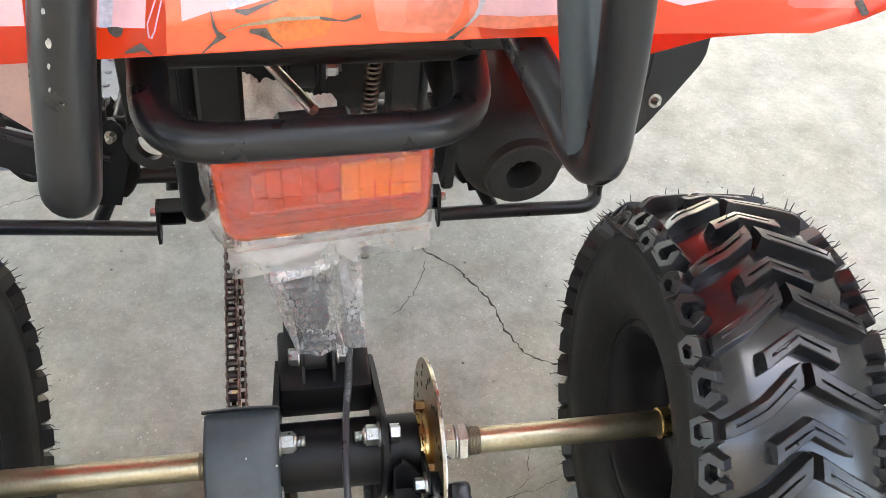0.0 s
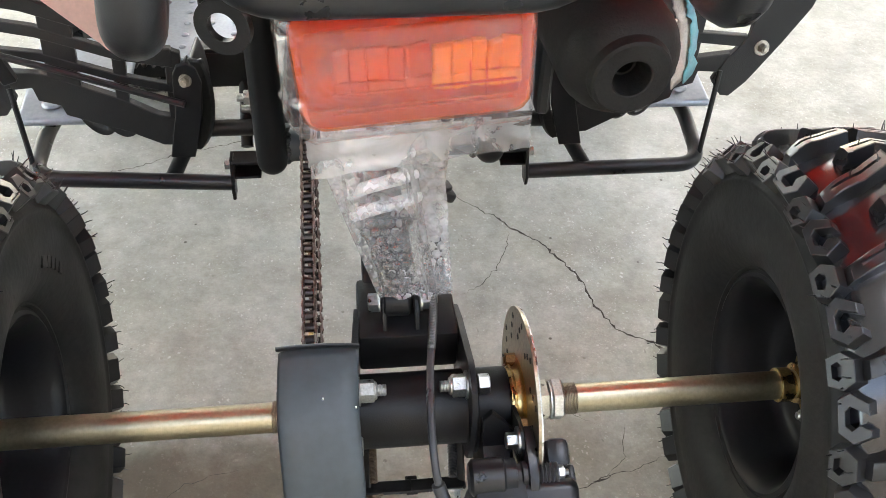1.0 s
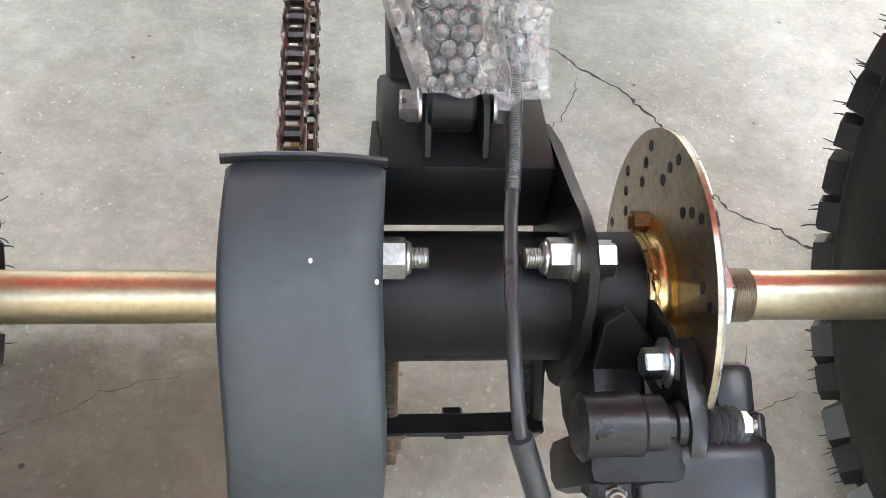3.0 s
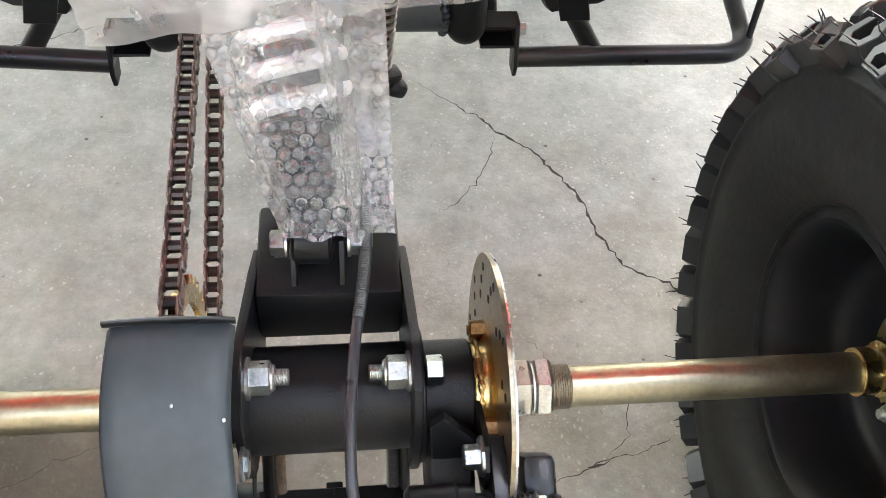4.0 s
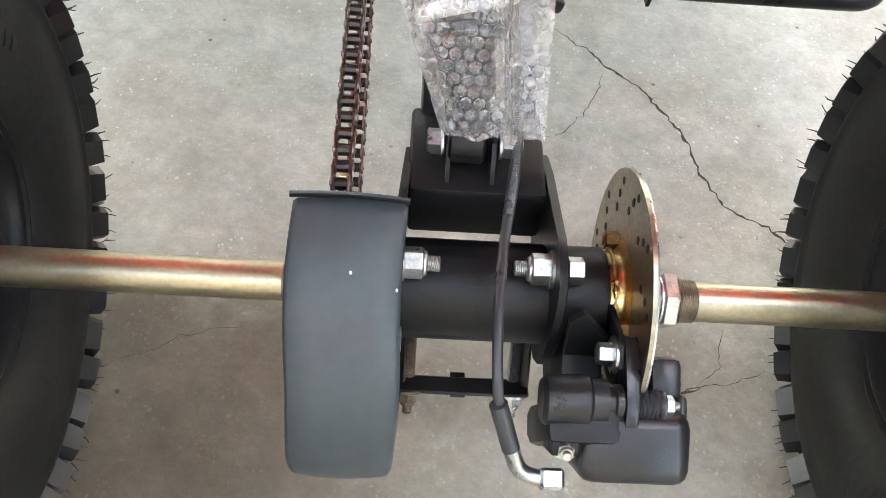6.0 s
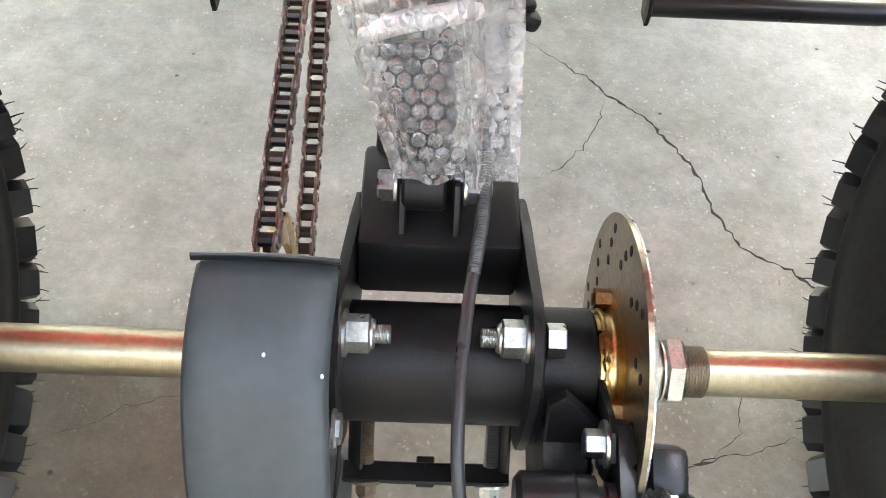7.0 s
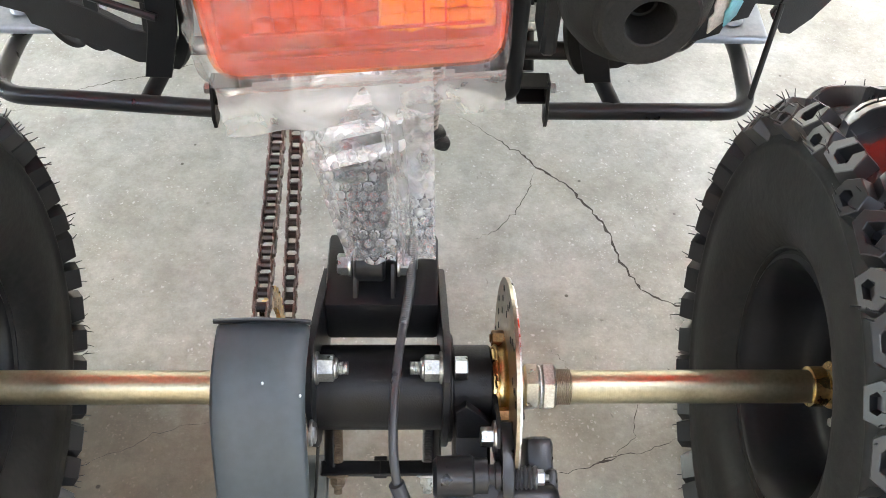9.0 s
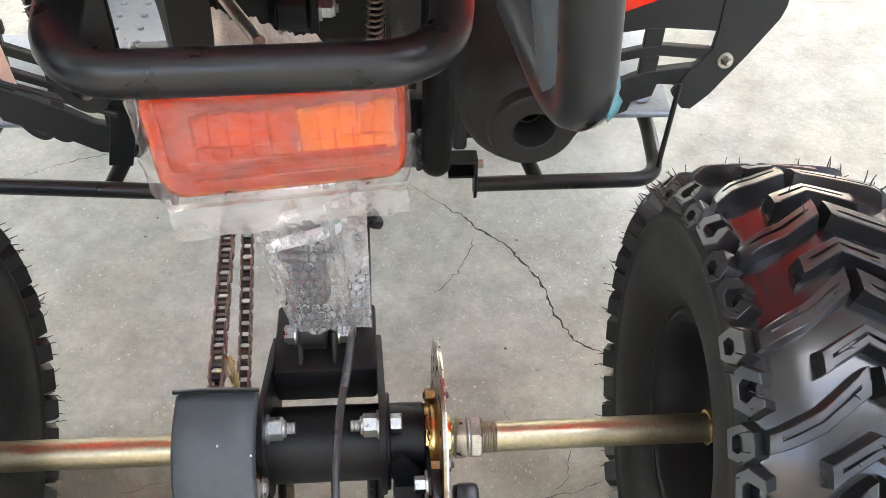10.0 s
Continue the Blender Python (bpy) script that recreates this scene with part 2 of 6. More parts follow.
def fender_material():
    """Glossy orange plastic with a printed graphic: pale panels and black strokes."""
    m = bpy.data.materials.new("orange_fender_plastic")
    m.use_nodes = True
    n, l = m.node_tree.nodes, m.node_tree.links
    b = n["Principled BSDF"]
    tc = n.new("ShaderNodeTexCoord")
    vo = n.new("ShaderNodeTexVoronoi")
    vo.feature, vo.distance = "F1", "MANHATTAN"
    vo.inputs["Scale"].default_value = 13
    mp = n.new("ShaderNodeMapping")
    mp.inputs["Scale"].default_value, mp.inputs["Location"].default_value = (0.55, 1, 1.3), (0.37, 0.2, 0.1)
    l.new(tc.outputs["Object"], mp.inputs["Vector"])
    l.new(mp.outputs[0], vo.inputs["Vector"])
    sep = n.new("ShaderNodeSeparateColor")
    l.new(vo.outputs["Color"], sep.inputs[0])
    r = n.new("ShaderNodeValToRGB")
    r.color_ramp.interpolation = "CONSTANT"
    e = r.color_ramp.elements
    e[0].position, e[0].color = 0.0, (0.74, 0.055, 0.012, 1)
    e[1].position, e[1].color = 0.5, (0.78, 0.065, 0.015, 1)
    for p, col in ((0.78, (0.82, 0.13, 0.05, 1)), (0.90, (0.8, 0.30, 0.24, 1)), (0.97, (0.5, 0.56, 0.62, 1))):
        x = e.new(p)
        x.color = col
    l.new(sep.outputs[0], r.inputs["Fac"])
    w = n.new("ShaderNodeTexNoise")
    w.inputs["Scale"].default_value, w.inputs["Detail"].default_value, w.inputs["Distortion"].default_value = 10, 2.5, 0.9
    l.new(tc.outputs["Object"], w.inputs["Vector"])
    sub = n.new("ShaderNodeMath")
    sub.operation = "SUBTRACT"
    sub.inputs[1].default_value = 0.53
    l.new(w.outputs["Fac"], sub.inputs[0])
    ab = n.new("ShaderNodeMath")
    ab.operation = "ABSOLUTE"
    l.new(sub.outputs[0], ab.inputs[0])
    lt = n.new("ShaderNodeMath")
    lt.operation = "LESS_THAN"
    w2 = n.new("ShaderNodeTexNoise")
    w2.inputs["Scale"].default_value = 16
    l.new(tc.outputs["Object"], w2.inputs["Vector"])
    wr = n.new("ShaderNodeMapRange")
    wr.inputs["From Min"].default_value, wr.inputs["From Max"].default_value, wr.inputs["To Min"].default_value, wr.inputs["To Max"].default_value = 0.46, 0.72, -0.030, -0.002
    l.new(w2.outputs["Fac"], wr.inputs["Value"])
    l.new(wr.outputs[0], lt.inputs[1])
    l.new(ab.outputs[0], lt.inputs[0])
    mx = n.new("ShaderNodeMix")
    mx.data_type = "RGBA"
    l.new(lt.outputs[0], mx.inputs[0])
    l.new(r.outputs["Color"], mx.inputs[6])
    mx.inputs[7].default_value = (0.03, 0.03, 0.035, 1)
    l.new(mx.outputs[2], b.inputs["Base Color"])
    b.inputs["Roughness"].default_value, b.inputs["Coat Weight"].default_value = 0.3, 1.0
    b.inputs["Coat Roughness"].default_value = 0.05
    thin_plastic(m, (0.95, 0.12, 0.02), 0.5)
    return m


def thin_plastic(m, color, share):
    """Lets part of the light through a thin moulded sheet."""
    n, l = m.node_tree.nodes, m.node_tree.links
    through_light, mixed = n.new("ShaderNodeBsdfTranslucent"), n.new("ShaderNodeMixShader")
    through_light.inputs["Color"].default_value = (*color, 1)
    mixed.inputs[0].default_value = share
    l.new(n["Principled BSDF"].outputs[0], mixed.inputs[1])
    l.new(through_light.outputs[0], mixed.inputs[2])
    l.new(mixed.outputs[0], n["Material Output"].inputs["Surface"])


FENDER = fender_material()
LAVENDER = material("pale_pink_print", (0.72, 0.40, 0.42), 0.3, vary=0.1, scale=12, coat=0.8)
PALE_ORANGE = material("pale_orange_print", (0.80, 0.115, 0.035), 0.3, vary=0.22, scale=9, coat=0.8)
PRINT = material("dark_grey_print", (0.07, 0.06, 0.055), 0.3, vary=0.5, scale=60, coat=0.6)
GREEN_GREY = material("grey_green_print", (0.36, 0.25, 0.14), 0.3, vary=0.3, scale=60, coat=0.6)
BLUE_PRINT = material("pale_blue_print", (0.50, 0.46, 0.52), 0.3, vary=0.25, scale=40, coat=0.8)
SALMON = material("salmon_print", (0.78, 0.19, 0.11), 0.3, vary=0.2, scale=25, coat=0.8)
AMBER_PRINT = material("yellowish_orange_print", (0.76, 0.16, 0.028), 0.3, vary=0.25, scale=30, coat=0.8)
CHIPPED = material("scraped_paint", (0.42, 0.41, 0.38), 0.6, vary=0.4, scale=400)
ORANGE = material("plain_orange_plastic", (0.85, 0.085, 0.018), 0.32, vary=0.06, coat=0.6)
thin_plastic(ORANGE, (0.98, 0.12, 0.022), 0.68)


def film_material(name, body, rough, scale, low, high, strength, distance, folds=0.0, grain=60.0, shine=(0.11, 0.55), ridges=17.0):
    """Thin clear plastic: see-through with sharp glints, milky where it is creased or doubled. body: least and most milkiness."""
    m = bpy.data.materials.new(name)
    m.use_nodes = True
    n, l = m.node_tree.nodes, m.node_tree.links
    n.remove(n["Principled BSDF"])
    tc = n.new("ShaderNodeTexCoord")
    t = n.new("ShaderNodeTexNoise")
    t.inputs["Scale"].default_value, t.inputs["Detail"].default_value, t.inputs["Distortion"].default_value = scale, 4, 1.5
    l.new(tc.outputs["Object"], t.inputs["Vector"])
    r = n.new("ShaderNodeMapRange")
    r.inputs["From Min"].default_value, r.inputs["From Max"].default_value = low, high
    r.inputs["To Min"].default_value, r.inputs["To Max"].default_value = body
    l.new(t.outputs["Fac"], r.inputs["Value"])
    # folds: soft milky ridges
    f = n.new("ShaderNodeTexNoise")
    f.noise_type = "RIDGED_MULTIFRACTAL"
    f.inputs["Scale"].default_value, f.inputs["Detail"].default_value, f.inputs["Distortion"].default_value = ridges, 1.5, 0.4
    l.new(tc.outputs["Object"], f.inputs["Vector"])
    ridge = n.new("ShaderNodeMapRange")
    ridge.inputs["From Min"].default_value, ridge.inputs["From Max"].default_value = 1.35, 1.9
    ridge.inputs["To Min"].default_value, ridge.inputs["To Max"].default_value = 0.0, folds
    l.new(f.outputs["Fac"], ridge.inputs["Value"])
    fold = n.new("ShaderNodeMath")
    fold.operation = "ADD"
    l.new(ridge.outputs[0], fold.inputs[0])
    l.new(r.outputs[0], fold.inputs[1])
    g = n.new("ShaderNodeTexNoise")
    g.inputs["Scale"].default_value, g.inputs["Detail"].default_value = grain, 2.0
    l.new(tc.outputs["Object"], g.inputs["Vector"])
    bp = n.new("ShaderNodeBump")
    bp.inputs["Strength"].default_value, bp.inputs["Distance"].default_value = strength, distance
    l.new(g.outputs["Fac"], bp.inputs["Height"])
    clear, milk, back, both, gloss, fr = (n.new("ShaderNode" + k) for k in ("BsdfTransparent", "BsdfDiffuse", "BsdfTranslucent", "MixShader", "BsdfGlossy", "LayerWeight"))
    milk.inputs["Color"].default_value = back.inputs["Color"].default_value = (0.70, 0.69, 0.675, 1)
    l.new(milk.outputs[0], both.inputs[1]), l.new(back.outputs[0], both.inputs[2])
    m1, m2 = n.new("ShaderNodeMixShader"), n.new("ShaderNodeMixShader")
    l.new(fold.outputs[0], m1.inputs[0]), l.new(clear.outputs[0], m1.inputs[1]), l.new(both.outputs[0], m1.inputs[2])
    gloss.inputs["Roughness"].default_value = rough
    fr.inputs["Blend"].default_value = 0.3
    l.new(bp.outputs[0], gloss.inputs["Normal"])
    edge = n.new("ShaderNodeMapRange")
    edge.inputs["To Min"].default_value, edge.inputs["To Max"].default_value = shine
    l.new(fr.outputs["Facing"], edge.inputs["Value"])
    l.new(edge.outputs[0], m2.inputs[0]), l.new(m1.outputs[0], m2.inputs[1]), l.new(gloss.outputs[0], m2.inputs[2])
    l.new(m2.outputs[0], n["Material Output"].inputs["Surface"])
    return m


FILM = film_material("clear_packing_film", (0.06, 0.24), 0.09, 26, 0.40, 0.72, 0.8, 0.005, 0.55, 75, (0.05, 0.40), 30.0)
HEM = film_material("milky_foam_film", (0.24, 0.42), 0.4, 24, 0.35, 0.7, 0.3, 0.002, 0.06, 60, (0.03, 0.2))
BUBBLE = film_material("bubble_wrap_dome", (0.25, 0.45), 0.04, 28, 0.44, 0.68, 0.5, 0.0015, 0.0, 220)
VALLEY = film_material("bubble_wrap_valley", (0.06, 0.16), 0.08, 28, 0.44, 0.68, 0.5, 0.002, 0.0, 240, (0.04, 0.3))
SEAM = film_material("bubble_wrap_seam", (0.16, 0.52), 0.10, 28, 0.42, 0.66, 0.6, 0.003, 0.0, 240, (0.07, 0.42))
RING = film_material("bubble_wrap_ring", (0.30, 0.50), 0.06, 28, 0.42, 0.68, 0.5, 0.003, 0.0, 260)
FLAP = film_material("bubble_wrap_flap", (0.34, 0.54), 0.12, 40, 0.38, 0.66, 0.7, 0.003, 0.0, 200, (0.07, 0.42))


def lens_material():
    """Orange-red lamp lens: tinted, partly clear plastic."""
    m = bpy.data.materials.new("orange_lamp_lens")
    m.use_nodes = True
    n, l = m.node_tree.nodes, m.node_tree.links
    b = n["Principled BSDF"]
    b.inputs["Base Color"].default_value = (0.82, 0.12, 0.014, 1)
    b.inputs["Roughness"].default_value = 0.2
    tr = n.new("ShaderNodeBsdfTransparent")
    tr.inputs["Color"].default_value = (1.0, 0.52, 0.11, 1)
    tl = n.new("ShaderNodeBsdfTranslucent")
    tl.inputs["Color"].default_value = (0.95, 0.20, 0.03, 1)
    m1 = n.new("ShaderNodeMixShader")
    m1.inputs[0].default_value = 0.4
    l.new(b.outputs[0], m1.inputs[1])
    l.new(tl.outputs[0], m1.inputs[2])
    m2 = n.new("ShaderNodeMixShader")
    m2.inputs[0].default_value = 0.76
    l.new(m1.outputs[0], m2.inputs[1])
    l.new(tr.outputs[0], m2.inputs[2])
    l.new(m2.outputs[0], n["Material Output"].inputs["Surface"])
    return m


LENS = lens_material()
LAMP_RED = material("red_lamp_inside", (0.52, 0.070, 0.012), 0.3, vary=0.3, scale=40, coat=0.3)
LAMP_SIDE = material("orange_lamp_tray", (0.74, 0.115, 0.016), 0.3, vary=0.2, scale=40, coat=0.3)
thin_plastic(LAMP_SIDE, (0.95, 0.20, 0.03), 0.4)
DULL_AMBER = material("dull_amber_reflector", (0.66, 0.12, 0.014), 0.22, 0.2, vary=0.2, scale=60)
AMBER = material("amber_reflector", (1.0, 0.70, 0.08), 0.16, 0.15, vary=0.05)


# ---- mesh helpers ----
def thing(name, label, category, place=(0, 0, 0), group="", kind=""):
    ob = new(name)
    ob.location = place
    ob.empty_display_size = 0.05
    return tagged(ob, label, category, group, kind)


def finish(name, bm, mat, smooth=True, angle=35):
    bmesh.ops.recalc_face_normals(bm, faces=bm.faces)
    me = bpy.data.meshes.new(name)
    bm.to_mesh(me)
    bm.free()
    me.materials.append(mat)
    if smooth:
        me.polygons.foreach_set("use_smooth", [True] * len(me.polygons))
        me.set_sharp_from_angle(angle=radians(angle))
    return me


def part(name, bm, mat, parent=None, label="", smooth=True, angle=35):
    """Links a bmesh, or a ready mesh, as one object under a thing or a part."""
    me = bm if isinstance(bm, bpy.types.Mesh) else finish(name, bm, mat, smooth, angle)
    ob = new(name, me)
    if parent:
        ob.parent = parent
    if label:
        ob["label"] = label
    return ob


def box(bm, center, size, bevel=0.0015, turn=None, segments=1):
    """A bevelled block."""
    got = bmesh.ops.create_cube(bm, size=1.0)["verts"]
    bmesh.ops.scale(bm, vec=size, verts=got)
    if bevel:
        edges = list({e for v in got for e in v.link_edges})
        got = list({v for f in bmesh.ops.bevel(bm, geom=edges, offset=bevel, segments=segments, affect="EDGES", profile=0.5)["faces"] for v in f.verts} | {v for v in got if v.is_valid})
    if turn:
        bmesh.ops.transform(bm, matrix=turn, verts=got)
    bmesh.ops.translate(bm, vec=center, verts=got)
    return got


def lathe(bm, profile, steps=48, m=None, closed=False):
    """Turns (x, r) pairs round the x axis."""
    rings = []
    for x, r in profile:
        if r < 1e-6:
            rings.append([bm.verts.new((x, 0, 0))])
        else:
            rings.append([bm.verts.new((x, r * math.cos(2 * math.pi * k / steps), r * math.sin(2 * math.pi * k / steps))) for k in range(steps)])
    pairs = list(zip(rings, rings[1:])) + ([(rings[-1], rings[0])] if closed else [])
    for a, c in pairs:
        for k in range(steps):
            j = (k + 1) % steps
            quad = [a[k % len(a)], a[j % len(a)], c[j % len(c)], c[k % len(c)]]
            quad = list(dict.fromkeys(quad))
            if len(quad) > 2:
                bm.faces.new(quad)
    if m:
        bmesh.ops.transform(bm, matrix=m, verts=[v for r in rings for v in r])
    return bm


def rounded(points, radius, steps=7):
    """A polyline with its corners rounded."""
    pts = [Vector(p) for p in points]
    out = [pts[0]]
    for a, c, e in zip(pts, pts[1:], pts[2:]):
        u, v = (a - c), (e - c)
        r = min(radius, u.length * 0.48, v.length * 0.48)
        u.normalize(), v.normalize()
        p, q = c + u * r, c + v * r
        for k in range(steps + 1):
            t = k / steps
            out.append(p * (1 - t) ** 2 + c * 2 * t * (1 - t) + q * t * t)
    return out + [pts[-1]]


def tube(bm, points, r, bend=0.03, sides=16, taper=None, flat=1.0):
    """A bent tube with closed ends along a polyline."""
    pts = rounded(points, bend) if len(points) > 2 else [Vector(p) for p in points]
    d = (pts[1] - pts[0]).normalized()
    up = d.orthogonal().normalized()
    rings = []
    for i, p in enumerate(pts):
        nxt = (pts[min(i + 1, len(pts) - 1)] - pts[max(i - 1, 0)]).normalized()
        up = (up - nxt * up.dot(nxt)).normalized()
        side = nxt.cross(up)
        rr = r if taper is None else r + (taper - r) * i / (len(pts) - 1)
        rings.append([bm.verts.new(p + (up * math.cos(2 * math.pi * k / sides) * flat + side * math.sin(2 * math.pi * k / sides)) * rr) for k in range(sides)])
    for a, c in zip(rings, rings[1:]):
        for k in range(sides):
            j = (k + 1) % sides
            bm.faces.new((a[k], a[j], c[j], c[k]))
    bm.faces.new(rings[0][::-1])
    bm.faces.new(rings[-1])
    return bm


def prism(bm, outline, depth, m=None, bevel=0.0):
    """A plate: an outline in its own x and y, extruded by depth along z."""
    low = [bm.verts.new((x, y, 0)) for x, y in outline]
    top = [bm.verts.new((x, y, depth)) for x, y in outline]
    count = len(low)
    bm.faces.new(low[::-1])
    cap = bm.faces.new(top)
    for k in range(count):
        j = (k + 1) % count
        bm.faces.new((low[k], low[j], top[j], top[k]))
    verts = low + top
    if bevel:
        got = bmesh.ops.bevel(bm, geom=list(cap.edges), offset=bevel, segments=1, affect="EDGES", profile=0.5)
        verts = list({v for v in verts if v.is_valid} | set(got["verts"]))
    if m:
        bmesh.ops.transform(bm, matrix=m, verts=verts)
    return verts


# plates standing across the vehicle: outline in (y, z), thickness along x
ACROSS = Matrix(((0, 0, 1, 0), (1, 0, 0, 0), (0, 1, 0, 0), (0, 0, 0, 1)))


def along(a, b):
    """A pose at a whose x axis runs to b."""
    d = Vector(b) - Vector(a)
    return Matrix.Translation(a) @ d.to_track_quat("X", "Z").to_matrix().to_4x4()


def hexagon(across, turn=0.0):
    r = across / math.sqrt(3)
    return [(r * math.cos(turn + k * math.pi / 3), r * math.sin(turn + k * math.pi / 3)) for k in range(6)]


def nut_mesh(across, height, flange=0.0, stud=0.0, stud_r=0.005, turn=0.5236):
    """A chamfered hexagon nut or bolt head along +x, with a washer flange behind and a threaded end in front."""
    bm = bmesh.new()
    ax = Matrix(((0, 0, 1, 0), (1, 0, 0, 0), (0, 1, 0, 0), (0, 0, 0, 1)))
    base = 0.0
    if flange:
        lathe(bm, [(0, 0), (0, flange), (0.0018, flange), (0.0024, flange * 0.94), (0.0024, 0)], 28)
        base = 0.0022
    r = across / 2
    prism(bm, hexagon(across, turn), height, Matrix.Translation((base, 0, 0)) @ ax, bevel=across * 0.06)
    if stud and flange:
        h = base + height
        lathe(bm, [(h - 0.001, 0), (h - 0.001, r * 0.93), (h + 0.0012, r * 0.90), (h + 0.0024, r * 0.80), (h + 0.0026, 0)], 28)
    if stud:
        prof = [(base + height * 0.9, 0)]
        x = base + height
        prof.append((base + height * 0.9, stud_r))
        turns = max(2, int(stud / 0.00125))
        for k in range(turns):
            prof += [(x + k * stud / turns, stud_r * 0.88), (x + (k + 0.5) * stud / turns, stud_r)]
        prof += [(x + stud, stud_r * 0.85), (x + stud, 0)]
        lathe(bm, prof, 20)
    return bm


def fastener(parent, name, place, direction, across, height, flange=0.0, stud=0.0, stud_r=0.005, mat=None, label="", turn=0.5236):
    ob = part(name, nut_mesh(across, height, flange, stud, stud_r, turn), mat or ZINC, parent, label, angle=25)
    ob.matrix_local = along(place, Vector(place) + Vector(direction))
    return ob


# ---- setting ----
AY, AZ = 0.003, 0.2388   # the rear axle's line
bm = bmesh.new()
bmesh.ops.create_grid(bm, x_segments=2, y_segments=2, size=40)
FLOOR = -0.02
bmesh.ops.translate(bm, vec=(0, 0, FLOOR), verts=bm.verts)
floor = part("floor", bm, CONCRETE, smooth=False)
tagged(floor, "worn grey concrete workshop floor with cracks, brown stains and shade painted behind the bike", "floor", kind="structure")


def crack(points, width, seed):
    """A jagged open crack as a thin ragged strip of dirt."""
    rnd = random.Random(seed)
    pts = [Vector((x, y, FLOOR)) for x, y in points]
    fine = []
    for a, c in zip(pts, pts[1:]):
        steps = max(2, int((c - a).length / 0.006))
        side = (c - a).normalized().cross(Vector((0, 0, 1)))
        for k in range(steps):
            fine.append(a.lerp(c, k / steps) + side * rnd.gauss(0, 0.0016))
    fine.append(pts[-1])
    bm = bmesh.new()
    rows = []
    for i, p in enumerate(fine):
        d = (fine[min(i + 1, len(fine) - 1)] - fine[max(i - 1, 0)]).normalized()
        s = d.cross(Vector((0, 0, 1)))
        w = width * (0.35 + 0.9 * rnd.random()) * min(1, 0.15 + 4 * min(i, len(fine) - 1 - i) / len(fine))
        rows.append((bm.verts.new(p + s * w + Vector((0, 0, 0.0006))), bm.verts.new(p - s * w * (0.3 + rnd.random()) + Vector((0, 0, 0.0006)))))
    for a, c in zip(rows, rows[1:]):
        bm.faces.new((a[0], a[1], c[1], c[0]))
    return part("crack", bm, DIRT, floor, "dark ragged crack", smooth=False)


crack([(0.10, 0.69), (0.129, 0.66), (0.18, 0.61), (0.193, 0.603), (0.216, 0.567), (0.257, 0.530), (0.280, 0.487), (0.303, 0.442), (0.313, 0.378), (0.332, 0.328), (0.374, 0.3015), (0.41, 0.265), (0.47, 0.245), (0.56, 0.19), (0.66, 0.17)], 0.0019, 1)
crack([(0.212, 0.560), (0.202, 0.527), (0.18, 0.48), (0.15, 0.438), (0.117, 0.419)], 0.0006, 2)
crack([(0.165, 0.049), (0.19, 0.059), (0.228, 0.068), (0.255, 0.079), (0.291, 0.084), (0.348, 0.108)], 0.0005, 3)
crack([(0.255, 0.079), (0.286, 0.106), (0.29, 0.125), (0.30, 0.16)], 0.0004, 4)
crack([(0.238, 0.072), (0.248, 0.077), (0.262, 0.080)], 0.0020, 9)
crack([(0.197, 0.235), (0.222, 0.20), (0.237, 0.176), (0.266, 0.157)], 0.0003, 5)
crack([(-0.335, 0.075), (-0.311, 0.085), (-0.286, 0.097), (-0.266, 0.1115), (-0.244, 0.118), (-0.20, 0.128)], 0.0005, 7)
crack([(-0.60, 0.68), (-0.508, 0.741), (-0.456, 0.765), (-0.424, 0.773), (-0.361, 0.804), (-0.265, 0.837), (-0.1, 0.89), (0.05, 0.93)], 0.0009, 6)

# ---- the quad bike ----
bike = thing("quad_bike", "new orange and black quad bike with its rear parts partly wrapped", "quad bike", (0, AY, AZ))
bike_inv = Matrix.Translation((0, -AY, -AZ))


def bit(name, bm, mat, label="", parent=None, angle=35):
    """A part of the bike whose mesh is given in world places."""
    bmesh.ops.transform(bm, matrix=bike_inv, verts=bm.verts)
    return part(name, bm, mat, parent or bike, label, angle=angle)


def local(p):
    return Vector(p) - Vector((0, AY, AZ))


# tyres ------------------------------------------------------------
TR, TW = 0.2432, 0.093   # tread radius without lugs, half width


def crown(x):
    """The carcass radius at x from the tyre's middle."""
    a = min(abs(x) / TW, 0.97)
    return TR - 0.006 * a * a - 0.03 * max(0, a - 0.62) ** 2 / 0.14


